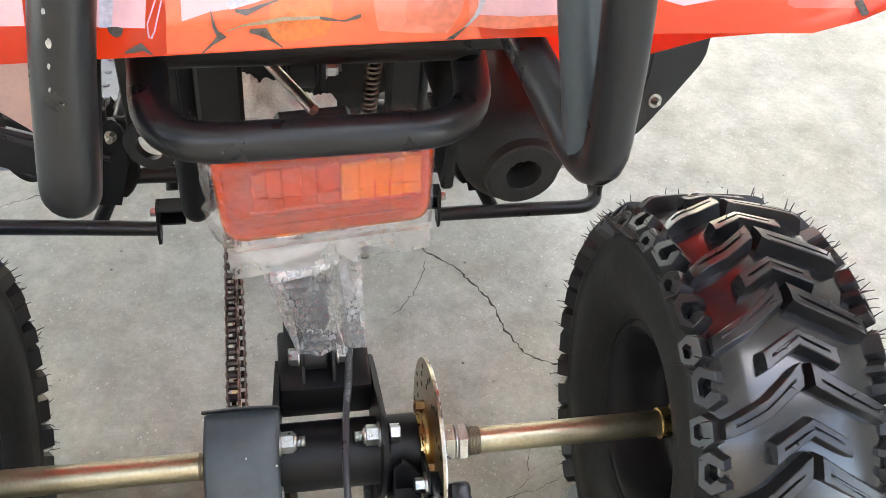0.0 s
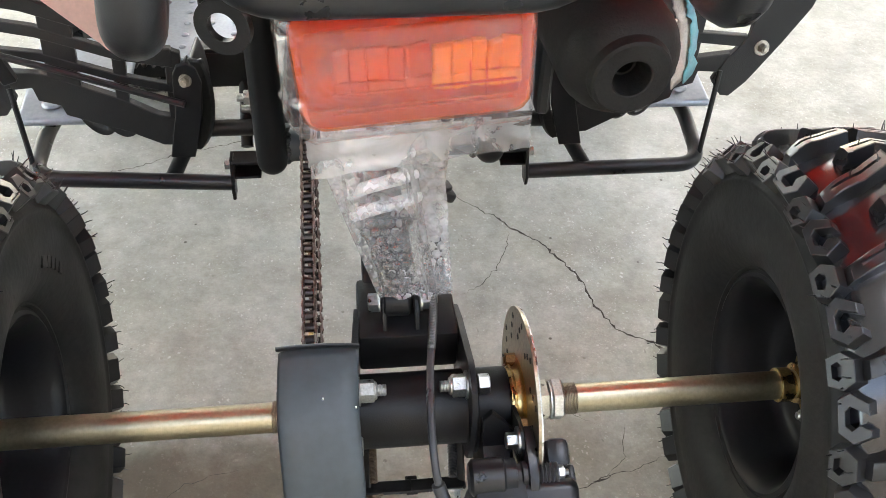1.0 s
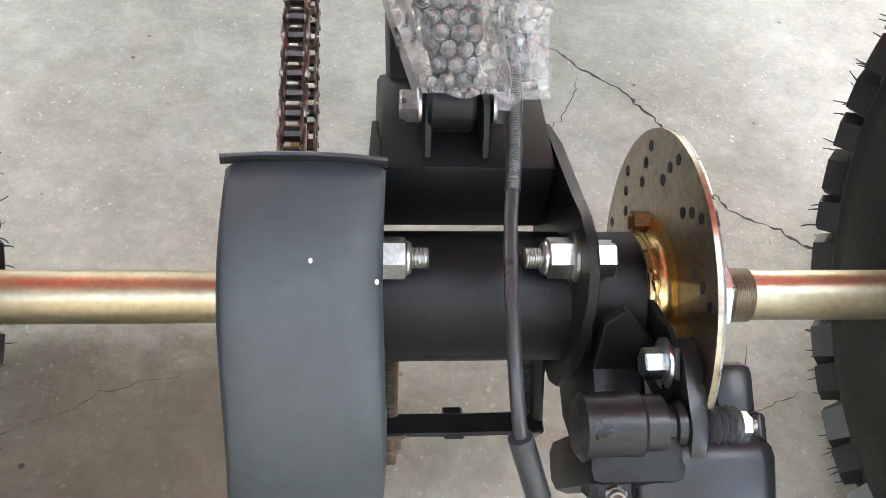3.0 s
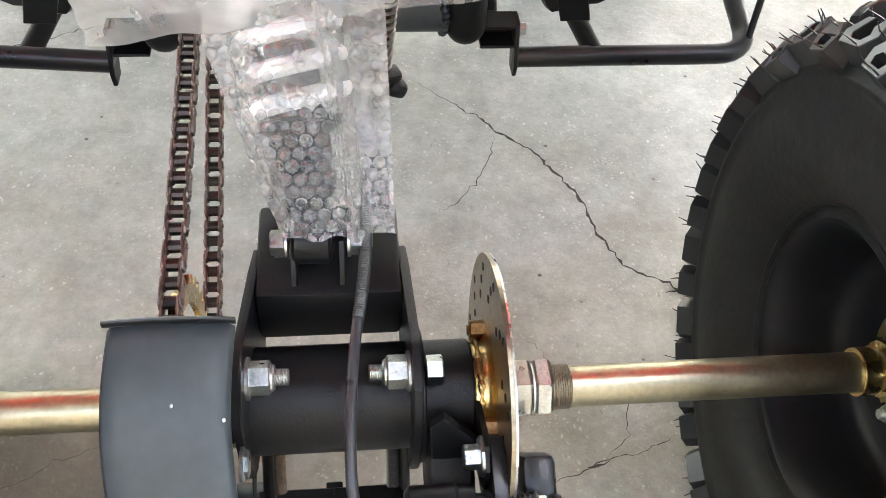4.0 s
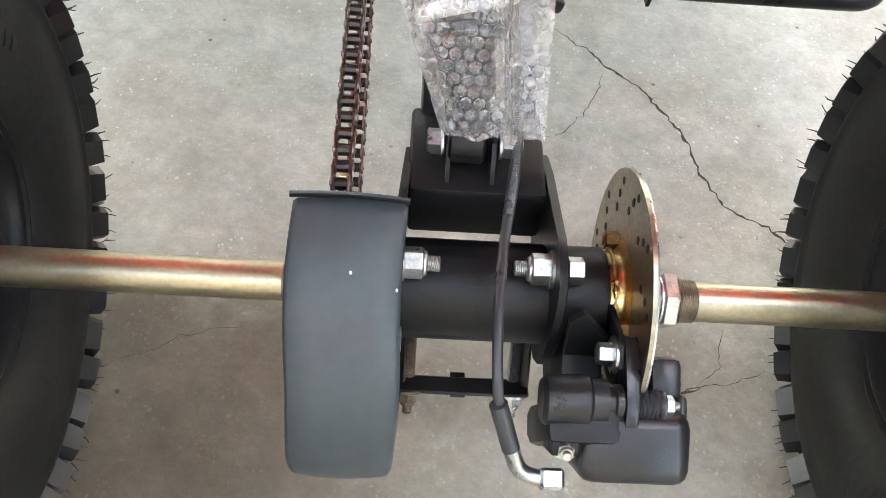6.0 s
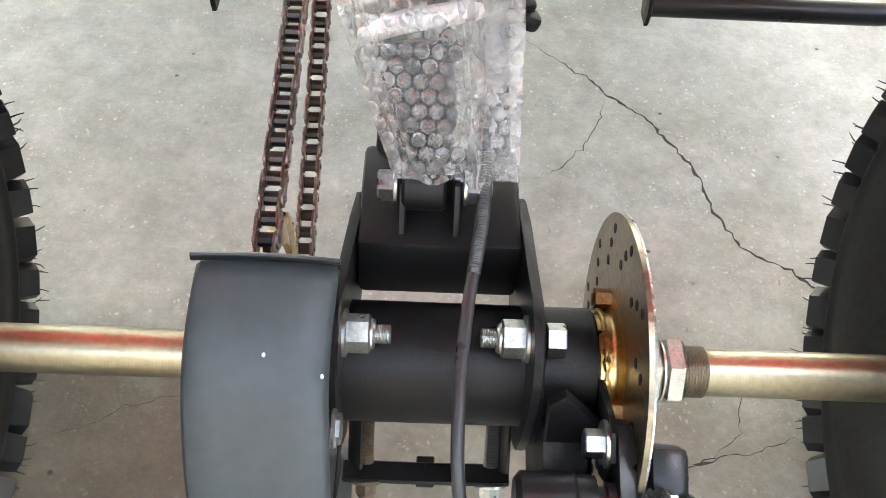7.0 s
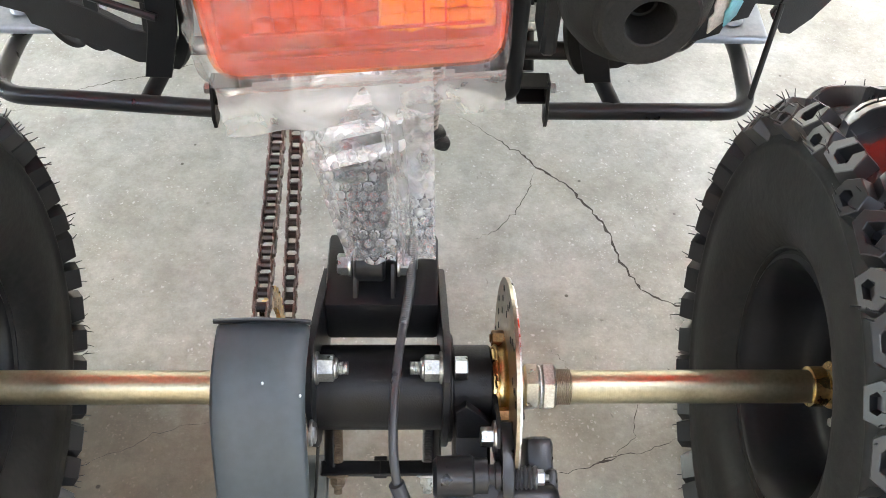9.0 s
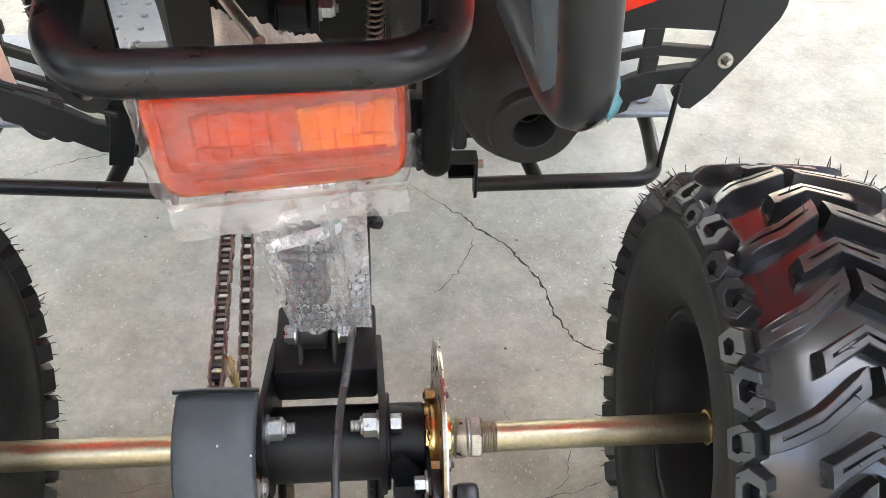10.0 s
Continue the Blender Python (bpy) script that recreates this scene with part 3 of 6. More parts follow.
def wrap_lug(bm, centre, half, height, flare=0.0025, groove=(), shift=0.0):
    """A lug whose middle line runs through (x, u) points over the crown. half: half its width along the tyre's turning, at both
    ends. groove: (from, to) shares of its length that are cut by a narrow channel, shift to one side of the middle."""
    pts = []
    for (x0, u0), (x1, u1) in zip(centre, centre[1:]):
        steps = max(1, int(abs(x1 - x0) / 0.006))
        pts += [(x0 + (x1 - x0) * k / steps, u0 + (u1 - u0) * k / steps) for k in range(steps)]
    pts.append(centre[-1])

    def at(x, u, h):
        r, a = crown(x) + h, u / TR
        return bm.verts.new((x, -r * math.sin(a), r * math.cos(a)))

    rings, rim = [], set()
    for i, (x, u) in enumerate(pts):
        f = i / (len(pts) - 1)
        w = half[0] + (half[1] - half[0]) * f
        end = flare if i in (0, len(pts) - 1) else 0
        out = math.copysign(1, pts[-1][0] - pts[0][0]) * (-1 if i == 0 else 1) * end
        deep = 0.0045 if any(a <= f <= b for a, b in groove) else 0.0
        g = u + shift
        ring = [at(x + out, u - w - flare, -0.003), at(x, u - w, height), at(x, g - 0.0016, height), at(x, g - 0.0010, height - deep), at(x, g + 0.0010, height - deep), at(x, g + 0.0016, height), at(x, u + w, height), at(x + out, u + w + flare, -0.003)]
        rim |= {ring[1], ring[6]} | (set(ring[1:7]) if end else set())
        rings.append(ring)
    for a, c in zip(rings, rings[1:]):
        for k in range(7):
            bm.faces.new((a[k], a[k + 1], c[k + 1], c[k]))
    bm.faces.new(rings[0])
    bm.faces.new(rings[-1][::-1])
    bm.normal_update()
    sharp = [e for e in bm.edges if e.verts[0] in rim and e.verts[1] in rim and len(e.link_faces) == 2 and e.calc_face_angle(0) > 0.6]
    bmesh.ops.bevel(bm, geom=sharp, offset=0.0009, segments=1, affect="EDGES", profile=0.5)


def knob_mesh(outline, hollow, h, name):
    """A shoulder knob: a block with flared sides over an outline, and a hollow sunk into its top where one is given."""
    bm = bmesh.new()
    lo = [bm.verts.new((p * 1.14, q * 1.12, -0.006)) for p, q in outline]
    hi = [bm.verts.new((p, q, h)) for p, q in outline]
    count = len(outline)
    for k in range(count):
        j = (k + 1) % count
        bm.faces.new((lo[k], lo[j], hi[j], hi[k]))
    if hollow:
        ih = [bm.verts.new((p, q, h)) for p, q in hollow]
        il = [bm.verts.new((p * 0.8 + 0.0005, q * 0.7, h - 0.008)) for p, q in hollow]
        for k in range(count):
            j = (k + 1) % count
            bm.faces.new((hi[k], hi[j], ih[j], ih[k]))
            bm.faces.new((ih[k], ih[j], il[j], il[k]))
        bm.faces.new(il)
    else:
        bm.faces.new(hi)
    bm.normal_update()
    top = set(hi)
    bmesh.ops.bevel(bm, geom=[e for e in bm.edges if e.verts[0] in top and e.verts[1] in top and len(e.link_faces) == 2 and e.calc_face_angle(0) > 0.5], offset=0.0007, segments=1, affect="EDGES", profile=0.5)
    return finish(name, bm, KNOB, angle=20)


def lug_meshes():
    out = []
    for centre, half, groove, shift in (
        ([(-0.078, 0.0590), (-0.042, 0.0415), (-0.0065, 0.0140)], (0.0070, 0.0098), ((0.16, 0.86),), -0.0012),
        ([(0.0030, 0.0140), (0.030, 0.0300), (0.068, 0.0500)], (0.0098, 0.0070), ((0.12, 0.88),), 0.0016),
        ([(-0.0385, 0.0785), (-0.003, 0.0575), (0.0315, 0.0765)], (0.0078, 0.0070), ((0.14, 0.40), (0.60, 0.84)), 0.0),
    ):
        b = bmesh.new()
        wrap_lug(b, centre, half, 0.0155, 0.0025, groove, shift)
        out.append(finish("tread_bar", b, RUBBER, angle=28))
    claw = [(0.003, -0.0190), (-0.0105, -0.0120), (-0.0110, -0.0030), (-0.0035, -0.0062), (0.0030, -0.0085), (0.0068, -0.0045), (0.0068, 0.0060), (0.0020, 0.0095), (-0.0040, 0.0045), (-0.0120, 0.0075), (-0.0120, 0.0130), (0.001, 0.0195), (0.0125, 0.0120), (0.0125, -0.0130)]
    out.append(knob_mesh(claw, None, 0.013, "shoulder_knob"))
    ring = [(-0.0125, -0.0085), (-0.002, -0.0150), (0.0105, -0.0105), (0.0105, 0.0105), (-0.002, 0.0150), (-0.0125, 0.0085)]
    hole = [(-0.0030, -0.0040), (0.0010, -0.0075), (0.0060, -0.0050), (0.0060, 0.0050), (0.0010, 0.0075), (-0.0030, 0.0040)]
    out.append(knob_mesh(ring, hole, 0.0125, "shoulder_knob"))
    return out


# shoulder knobs in each pitch: along the turning, out from the axle, across, tilt
KNOBS = ((0.019, 0.2290, 0.0800, 44, 3), (0.0590, 0.2240, 0.0850, 55, 4))
LUGS = lug_meshes()
PITCHES = 20


def tyre_mesh():
    half = [(-0.060, 0.104), (-0.066, 0.112), (-0.064, 0.116), (-0.068, 0.118), (-0.068, 0.120), (-0.074, 0.124), (-0.083, 0.138), (-0.089, 0.155), (-0.0905, 0.170), (-0.0905, 0.180), (-0.0900, 0.190), (-0.0890, 0.200), (-0.0905, 0.2035), (-0.0912, 0.2060), (-0.0905, 0.2085), (-0.0870, 0.2115), (-0.084, 0.222), (-0.078, 0.2315), (-0.068, crown(0.068)), (-0.050, crown(0.050)), (-0.028, crown(0.028)), (0, crown(0))]
    prof = half + [(-x, r) for x, r in half[-2::-1]]
    bm = bmesh.new()
    lathe(bm, prof, 96)
    for f in bm.faces:
        c = f.calc_center_median()
        f.material_index = 1 if abs(c.x) < 0.0835 and math.hypot(c.y, c.z) > 0.20 else 0
    me = finish("tyre", bm, SIDEWALL, angle=50)
    me.materials.append(TREAD)
    return me


def rim_mesh(side):
    """side: 1 if the hub face lies towards +x."""
    prof = [(-0.058, 0.112), (-0.066, 0.113), (-0.068, 0.109), (-0.065, 0.105), (-0.054, 0.101), (-0.035, 0.095), (-0.015, 0.092), (-0.006, 0.087), (0.000, 0.078), (0.003, 0.06), (0.003, 0.03), (0.001, 0.0)]
    back = [(0.05, 0.095), (0.062, 0.104), (0.066, 0.110), (0.058, 0.112)]
    bm = bmesh.new()
    lathe(bm, [(x * side, r) for x, r in prof], 72)
    lathe(bm, [(x * side, r) for x, r in [(-0.01, 0.0905)] + back], 72)
    return finish("rim", bm, RIM, angle=50)


TYRE = tyre_mesh()


def hairs(seed, side):
    """Moulding hairs that stand off the tread."""
    rnd = random.Random(seed)
    bm = bmesh.new()
    for k in range(PITCHES):
        base = 2 * math.pi * k / PITCHES
        spots = []
        for sgn in (-1, 1):
            for du, lift, xx, ang, which in KNOBS:
                size = 1.1 if which == 3 else 0.9
                c, s = math.cos(radians(ang)), math.sin(radians(ang))
                for p, e in ((-0.0105, -0.008), (-0.010, 0.007), (-0.002, 0.0150), (0.0085, -0.009), (0.009, 0.008), (-0.002, -0.0155)):
                    spots.append((sgn * (xx + p * size * c + 0.012 * s), du + e * size, lift - p * size * s + 0.012 * c, radians(sgn * (ang + rnd.uniform(-25, 25)))))
        spots += [(x, du, crown(x) + h, x * 3) for x, du, h in ((-0.052, 0.043, 0.015), (-0.02, 0.028, 0.015), (0.035, 0.034, 0.015), (0.060, 0.047, 0.015), (-0.020, 0.068, 0.014), (0.058, 0.042, 0.015), (0.066, 0.055, 0.012))]
        for x, du, r, tilt in spots:
            if rnd.random() < 0.4:
                continue
            a = base + du / TR + rnd.gauss(0, 0.008)
            out, fwd = Vector((math.sin(tilt), -math.sin(a) * math.cos(tilt), math.cos(a) * math.cos(tilt))), Vector((0, -math.cos(a), -math.sin(a)))
            p = Vector((x, -r * math.sin(a), r * math.cos(a)))
            length, lean = 0.0055 + 0.0055 * rnd.random(), rnd.gauss(0, 0.25)
            q = p + (out + fwd * lean * 0.5) * length * 0.6
            e = q + (out + fwd * lean * 1.4 + Vector((rnd.gauss(0, 0.2), 0, 0))) * length * 0.5
            tube(bm, [p, q, e], 0.0007, 0.003, 4, 0.0004)
    return finish("moulding_hair", bm, RUBBER)


def wheel(x, side, spin, label, hair_seed, y=0.0, z=0.0, scale=1.0):
    """A wheel with its hub face at +x (side 1) or -x (side -1)."""
    w = part("rear_wheel" if y == 0 else "front_wheel", TYRE, None, bike, label)
    w.matrix_local = pose(x, y, z, 0, 0, -3.4 if side > 0 else 2.4) @ pose(0, 0, 0, math.degrees(spin)) @ Matrix.Diagonal((scale, scale, scale, 1))
    part("rim", rim_mesh(side), None, w, "black steel rim")
    hb = bmesh.new()
    s = -side
    lathe(hb, [(0.004 * side, 0), (0.004 * side, 0.045), (-0.004 * side, 0.045), (-0.004 * side, 0.026), (-0.016 * side, 0.022), (-0.026 * side, 0.0205), (-0.026 * side, 0)], 36)
    part("hub", hb, GOLD, w, "yellow zinc plated wheel hub")
    for k in range(4):
        a = math.pi / 4 + k * math.pi / 2
        nb = part("hub_nut", nut_mesh(0.014, 0.010, 0.010, 0.006, 0.004), ZINC, w)
        nb.matrix_local = along((-0.004 * side, 0.034 * math.cos(a), 0.034 * math.sin(a)), (-0.9 * side, 0.034 * math.cos(a), 0.034 * math.sin(a)))
    for k in range(PITCHES):
        turn = pose(0, 0, 0, 360 * k / PITCHES)
        for me in LUGS[:3]:
            o = part(me.name.split(".")[0], me, None, w)
            o.matrix_local = turn
        for sgn in (-1, 1):
            for du, lift, xx, ang, which in KNOBS:
                o = part("shoulder_knob", LUGS[which], None, w)
                o.matrix_local = turn @ pose(0, 0, 0, math.degrees(du / TR)) @ Matrix.Translation((sgn * xx, 0, lift)) @ pose(0, 0, 0, 0, sgn * ang, 0) @ pose(0, 0, 0, 0, 0, 0 if sgn > 0 else 180)
    hr = part("moulding_hair", hairs(hair_seed, side), None, w, "thin rubber moulding hairs")
    hr["kind"] = "stuff"
    return w


wheel(0.417, 1, 0.1, "black knobbly rear tyre on a black steel rim", 5)
rear_left = wheel(-0.421, -1, 0.25, "black knobbly rear tyre on a black steel rim", 6)

# raised maker's marks on the sidewall, as plain bars
for k in range(5):
    a = radians(-40 - 4.6 * k) - 0.25
    bm = bmesh.new()
    box(bm, (0.0892, -0.157 * math.sin(a), 0.157 * math.cos(a)), (0.0022, 0.0085 if k else 0.016, 0.012), 0.0006, Matrix.Rotation(a, 4, "X"))
    part("raised_mark", bm, SIDEWALL, rear_left)

# axle ---------------------------------------------------------------
AR = 0.0145
bm = bmesh.new()
lathe(bm, [(-0.42, 0), (-0.42, AR), (0.413, AR), (0.413, 0)], 40)
axle = part("rear_axle", bm, AXLE, bike, "long yellow zinc plated steel axle tube with reddish sheen", angle=40)
for x0, x1 in ((0.150, 0.1615), (-0.133, -0.118)):
    bm = bmesh.new()
    prof, x = [(x0, AR * 0.9)], x0
    while x < x1:
        prof += [(x, AR + 0.0001), (x + 0.0008, AR + 0.0011)]
        x += 0.0016
    prof += [(x, AR + 0.0002), (x, AR * 0.9)]
    lathe(bm, prof, 36)
    part("thread", bm, THREAD, axle, "darker cut screw thread", angle=20)
for s in (1, -1):
    bm = bmesh.new()
    lathe(bm, [(0.372, AR), (0.372, AR + 0.003), (0.384, AR + 0.003), (0.388, AR)], 36, Matrix.Diagonal((s, 1, 1, 1)) @ Matrix.Translation((0 if s > 0 else 0.016, 0, 0)))
    part("collar", bm, GOLD, axle)


def big_nut(x, turn, w, mat):
    bm = bmesh.new()
    ring = hexagon(0.0365, turn)
    lower = prism(bm, ring, w * 0.5, Matrix.Translation((x + w * 0.5, 0, 0)) @ ACROSS, 0.0022)
    prism(bm, ring, w * 0.5, Matrix.Translation((x + w * 0.5, 0, 0)) @ Matrix.Diagonal((-1, 1, 1, 1)) @ ACROSS, 0.0022)
    bmesh.ops.remove_doubles(bm, verts=bm.verts, dist=0.00002)
    return part("axle_nut", bm, mat, bike, "large zinc plated hexagon nut", angle=20)


big_nut(0.1215, -0.05, 0.0135, PALE_GOLD)
big_nut(0.1362, -0.02, 0.0130, ZINC)
bm = bmesh.new()
lathe(bm, [(0.1352, 0.0), (0.1352, 0.0185), (0.1365, 0.0185), (0.1365, 0)], 28)
part("washer", bm, ZINC, bike)

# axle carrier and swing arm plates ------------------------------------
bm = bmesh.new()
lathe(bm, [(-0.060, 0), (-0.060, 0.034), (-0.058, 0.036), (0.092, 0.036), (0.094, 0.034), (0.094, 0)], 56)
part("axle_carrier", bm, BLACK, bike, "black painted axle bearing carrier tube")
SIDE = [(0.098, 0.250), (0.098, 0.284), (0.070, 0.293), (0.024, 0.301), (0.000, 0.307), (-0.018, 0.307), (-0.034, 0.300), (-0.042, 0.286), (-0.045, 0.262), (-0.043, 0.232), (-0.036, 0.206), (-0.022, 0.191), (0.004, 0.184), (0.03, 0.190), (0.055, 0.212), (0.085, 0.236)]


def side_plate(x, slant):
    """An end plate of the swing arm, drawn in by slant towards its front."""
    bm = bmesh.new()
    prism(bm, [(y - AY, z - AZ) for y, z in SIDE], 0.006, Matrix.Translation((x - 0.003, 0, 0)) @ ACROSS, 0.0012)
    for v in bm.verts:
        v.co.x -= slant * max(0.0, v.co.y)
    return part("clamp_plate", bm, BLACK, bike, "black steel swing arm end plate", angle=30)


side_plate(-0.0545, -0.065)
side_plate(0.0545, 0.025)
bm = bmesh.new()
lathe(bm, [(0.0575, 0.036), (0.0575, 0.046), (0.060, 0.046), (0.061, 0.044), (0.061, 0.036)], 48)
part("carrier_collar", bm, BLACK, bike)
# cross box between the plates and the two arms that run forward and up
bm = bmesh.new()
box(bm, (0.001, 0.090, 0.270), (0.098, 0.084, 0.048), 0.004, segments=2)
bit("swing_arm_cross_box", bm, BLACK, "black welded box between the swing arm plates")
ARM_A, ARM_B = Vector((0, 0.13, 0.276)), Vector((0, 0.43, 0.372))
for x, name in ((-0.031, "left"), (0.036, "right")):
    bm = bmesh.new()
    d = ARM_B - ARM_A
    m = along((x, *ARM_A.yz), (x, *ARM_B.yz))
    box(bm, (d.length / 2, 0, 0), (d.length, 0.020, 0.040), 0.003, segments=2)
    bmesh.ops.transform(bm, matrix=m, verts=bm.verts)
    bit("swing_arm_beam", bm, BLACK, "black rectangular swing arm beam")
bm = bmesh.new()
tube(bm, [(-0.105, 0.43, 0.372), (0.105, 0.43, 0.372)], 0.02, sides=20)
bit("swing_arm_pivot", bm, BLACK, "black pivot tube")
# bolts through the plates
for x, direction in ((-0.051, (1, 0, 0)), (0.051, (-1, 0, 0))):
    fastener(bike, "clamp_nut", local((x, -0.009, 0.284)), direction, 0.0190, 0.013, 0.0135, 0.011, 0.0056, label="zinc plated flange nut on a threaded bolt end")
fastener(bike, "bolt_head", local((0.0615, -0.009, 0.284)), (1, 0, 0), 0.0170, 0.0105, 0.0, label="zinc plated hexagon bolt head")
fastener(bike, "bolt_head", local((-0.0535, -0.058, 0.266)), (1, 0, 0), 0.0150, 0.0030, 0.0105, label="zinc plated hexagon bolt head")

# shock absorber ---------------------------------------------------------
S0, S1 = Vector((-0.005, 0.079, 0.312)), Vector((-0.0347, 0.253, 0.516))
sd = (S1 - S0).normalized()
shock_m = along(S0, S1)
for x in (-0.021, 0.011):
    bm = bmesh.new()
    prism(bm, [(0.054, 0.291), (0.106, 0.291), (0.100, 0.310), (0.090, 0.317), (0.074, 0.317), (0.062, 0.306)], 0.004, Matrix.Translation((x - 0.0025, 0, 0)) @ ACROSS, 0.001)
    bit("shock_clevis", bm, BLACK, "black welded shock absorber clevis")
bm = bmesh.new()
lathe(bm, [(-0.0175, 0), (-0.0175, 0.013), (-0.0155, 0.015), (0.0065, 0.015), (0.0085, 0.013), (0.0085, 0)], 28, Matrix.Translation(S0))
bit("shock_eye", bm, BLACK, "black shock absorber eye")
fastener(bike, "bolt_head", local((-0.0255, 0.080, 0.310)), (-1, 0, 0), 0.0165, 0.0095, 0.0105, label="zinc plated hexagon bolt head")
fastener(bike, "clamp_nut", local((0.0140, 0.080, 0.310)), (1, 0, 0), 0.0165, 0.010, 0.0105, 0.005, 0.0045, label="zinc plated hexagon nut")
length = (S1 - S0).length
bm = bmesh.new()
lathe(bm, [(0.01, 0), (0.01, 0.012), (0.03, 0.014), (0.036, 0.018), (0.07, 0.018), (0.076, 0.028), (0.082, 0.028), (0.084, 0.017), (0.13, 0.017), (0.132, 0.008), (0.25, 0.008), (0.252, 0.026), (0.262, 0.028), (0.266, 0.012), (length, 0.012), (length, 0)], 28, shock_m)
shock = bit("shock_body", bm, BLACK, "black shock absorber body")
bm = bmesh.new()
turns, pts = 7.3, []
for k in range(int(turns * 20) + 1):
    a = 2 * math.pi * k / 20
    pts.append(shock_m @ Vector((0.0886 + 0.157 * k / (turns * 20), 0.031 * math.cos(a), 0.031 * math.sin(a))))
tube(bm, [pts[0], pts[1]], 0.005, sides=4)
bm.clear()
up = sd.orthogonal().normalized()
rings = []
for i, p in enumerate(pts):
    t = (pts[min(i + 1, len(pts) - 1)] - pts[max(i - 1, 0)]).normalized()
    u = (up - t * up.dot(t)).normalized()
    v = t.cross(u)
    rings.append([bm.verts.new(p + (u * math.cos(k * math.pi / 5) + v * math.sin(k * math.pi / 5)) * 0.0064) for k in range(10)])
for a, c in zip(rings, rings[1:]):
    for k in range(10):
        bm.faces.new((a[k], a[(k + 1) % 10], c[(k + 1) % 10], c[k]))
bit("shock_spring", bm, WHITE, "white painted coil spring")

# chain, sprocket and cover ------------------------------------------------
CX = -0.0925
bm = bmesh.new()
teeth = 41
outer = []
for k in range(teeth * 4):
    a = 2 * math.pi * k / (teeth * 4)
    outer.append((0.0865 if k % 4 in (0, 1) else 0.0805, a))
ring_o = [[bm.verts.new((x, r * math.cos(a), r * math.sin(a))) for r, a in outer] for x in (-0.002, 0.002)]
ring_i = [[bm.verts.new((x, 0.068 * math.cos(a), 0.068 * math.sin(a))) for r, a in outer] for x in (-0.002, 0.002)]
cnt = len(outer)
for k in range(cnt):
    j = (k + 1) % cnt
    bm.faces.new((ring_o[0][k], ring_o[0][j], ring_o[1][j], ring_o[1][k]))
    bm.faces.new((ring_i[0][k], ring_i[0][j], ring_i[1][j], ring_i[1][k]))
    for s in (0, 1):
        bm.faces.new((ring_o[s][k], ring_o[s][j], ring_i[s][j], ring_i[s][k]))
for k in range(5):
    a = 2 * math.pi * k / 5
    box(bm, (0, 0.047 * math.cos(a), 0.047 * math.sin(a)), (0.004, 0.046, 0.018), 0.001, Matrix.Rotation(a, 4, "X"))
lathe(bm, [(-0.012, 0.0145), (-0.012, 0.03), (0.03, 0.03), (0.03, 0.0145)], 32)
bmesh.ops.translate(bm, vec=(CX, 0, 0), verts=bm.verts)
part("sprocket", bm, GOLD, bike, "yellow zinc plated rear sprocket", angle=25)
FRONT_C, FRONT_R, REAR_R = Vector((0.44 - AY, 0.405 - AZ)), 0.033, 0.083


def link_outline(pitch, r):
    pts = []
    for c, a0 in ((pitch / 2, -90), (-pitch / 2, 90)):
        for k in range(7):
            a = radians(a0 + 30 * k)
            pts.append((c + r * math.cos(a), r * math.sin(a)))
    return pts


def link_mesh(outer_link):
    """A roller chain link along y, its plates across x, with pins or rollers."""
    bm = bmesh.new()
    gap, r, name = (0.0062, 0.0052, "outer_link") if outer_link else (0.0046, 0.0054, "inner_link")
    for s in (-1, 1):
        prism(bm, link_outline(0.0127, r), 0.0014, Matrix.Translation((s * gap - 0.0007, 0, 0)) @ ACROSS, 0.0003)
    for y in (-0.00635, 0.00635):
        lathe(bm, [(-0.0078, 0), (-0.0078, 0.0019), (0.0078, 0.0019), (0.0078, 0)] if outer_link else [(-0.0042, 0), (-0.0042, 0.0042), (0.0042, 0.0042), (0.0042, 0)], 10, Matrix.Translation((0, y, 0)))
    if not outer_link:
        for f in bm.faces:
            if all(abs(v.co.x) < 0.00425 for v in f.verts) and max(abs(f.normal.x), 0) < 0.9:
                f.material_index = 1
    me = finish(name, bm, CHAIN, angle=30)
    me.materials.append(ROLLER)
    return me


OUTER, INNER = link_mesh(True), link_mesh(False)
bm = bmesh.new()
lathe(bm, [(CX - 0.003, 0), (CX - 0.003, FRONT_R), (CX + 0.003, FRONT_R), (CX + 0.003, 0)], 30, Matrix.Translation((0, FRONT_C.x, FRONT_C.y)))
chain = part("drive_chain", bm, STEEL, bike, "oily brown steel roller drive chain on its small sprocket")


def run_of_links(a, b, upper):
    """Links laid from a to b in the chain's plane, a little slack."""
    a, b = Vector(a), Vector(b)
    count = int((b - a).length / 0.0127)
    for k in range(count):
        t = (k + 0.5) / count
        sag = -0.006 * 4 * t * (1 - t) if upper else -0.012 * 4 * t * (1 - t)
        slope = (-0.024 if upper else -0.048) * (1 - 2 * t) / (b - a).length
        p = a.lerp(b, t)
        m = Matrix.Translation((CX, p.x, p.y + sag)) @ Matrix.Rotation(math.atan2(b.y - a.y, b.x - a.x) + slope, 4, "X")
        o = part("chain_link", OUTER if k % 2 else INNER, None, chain)
        o.matrix_local = m


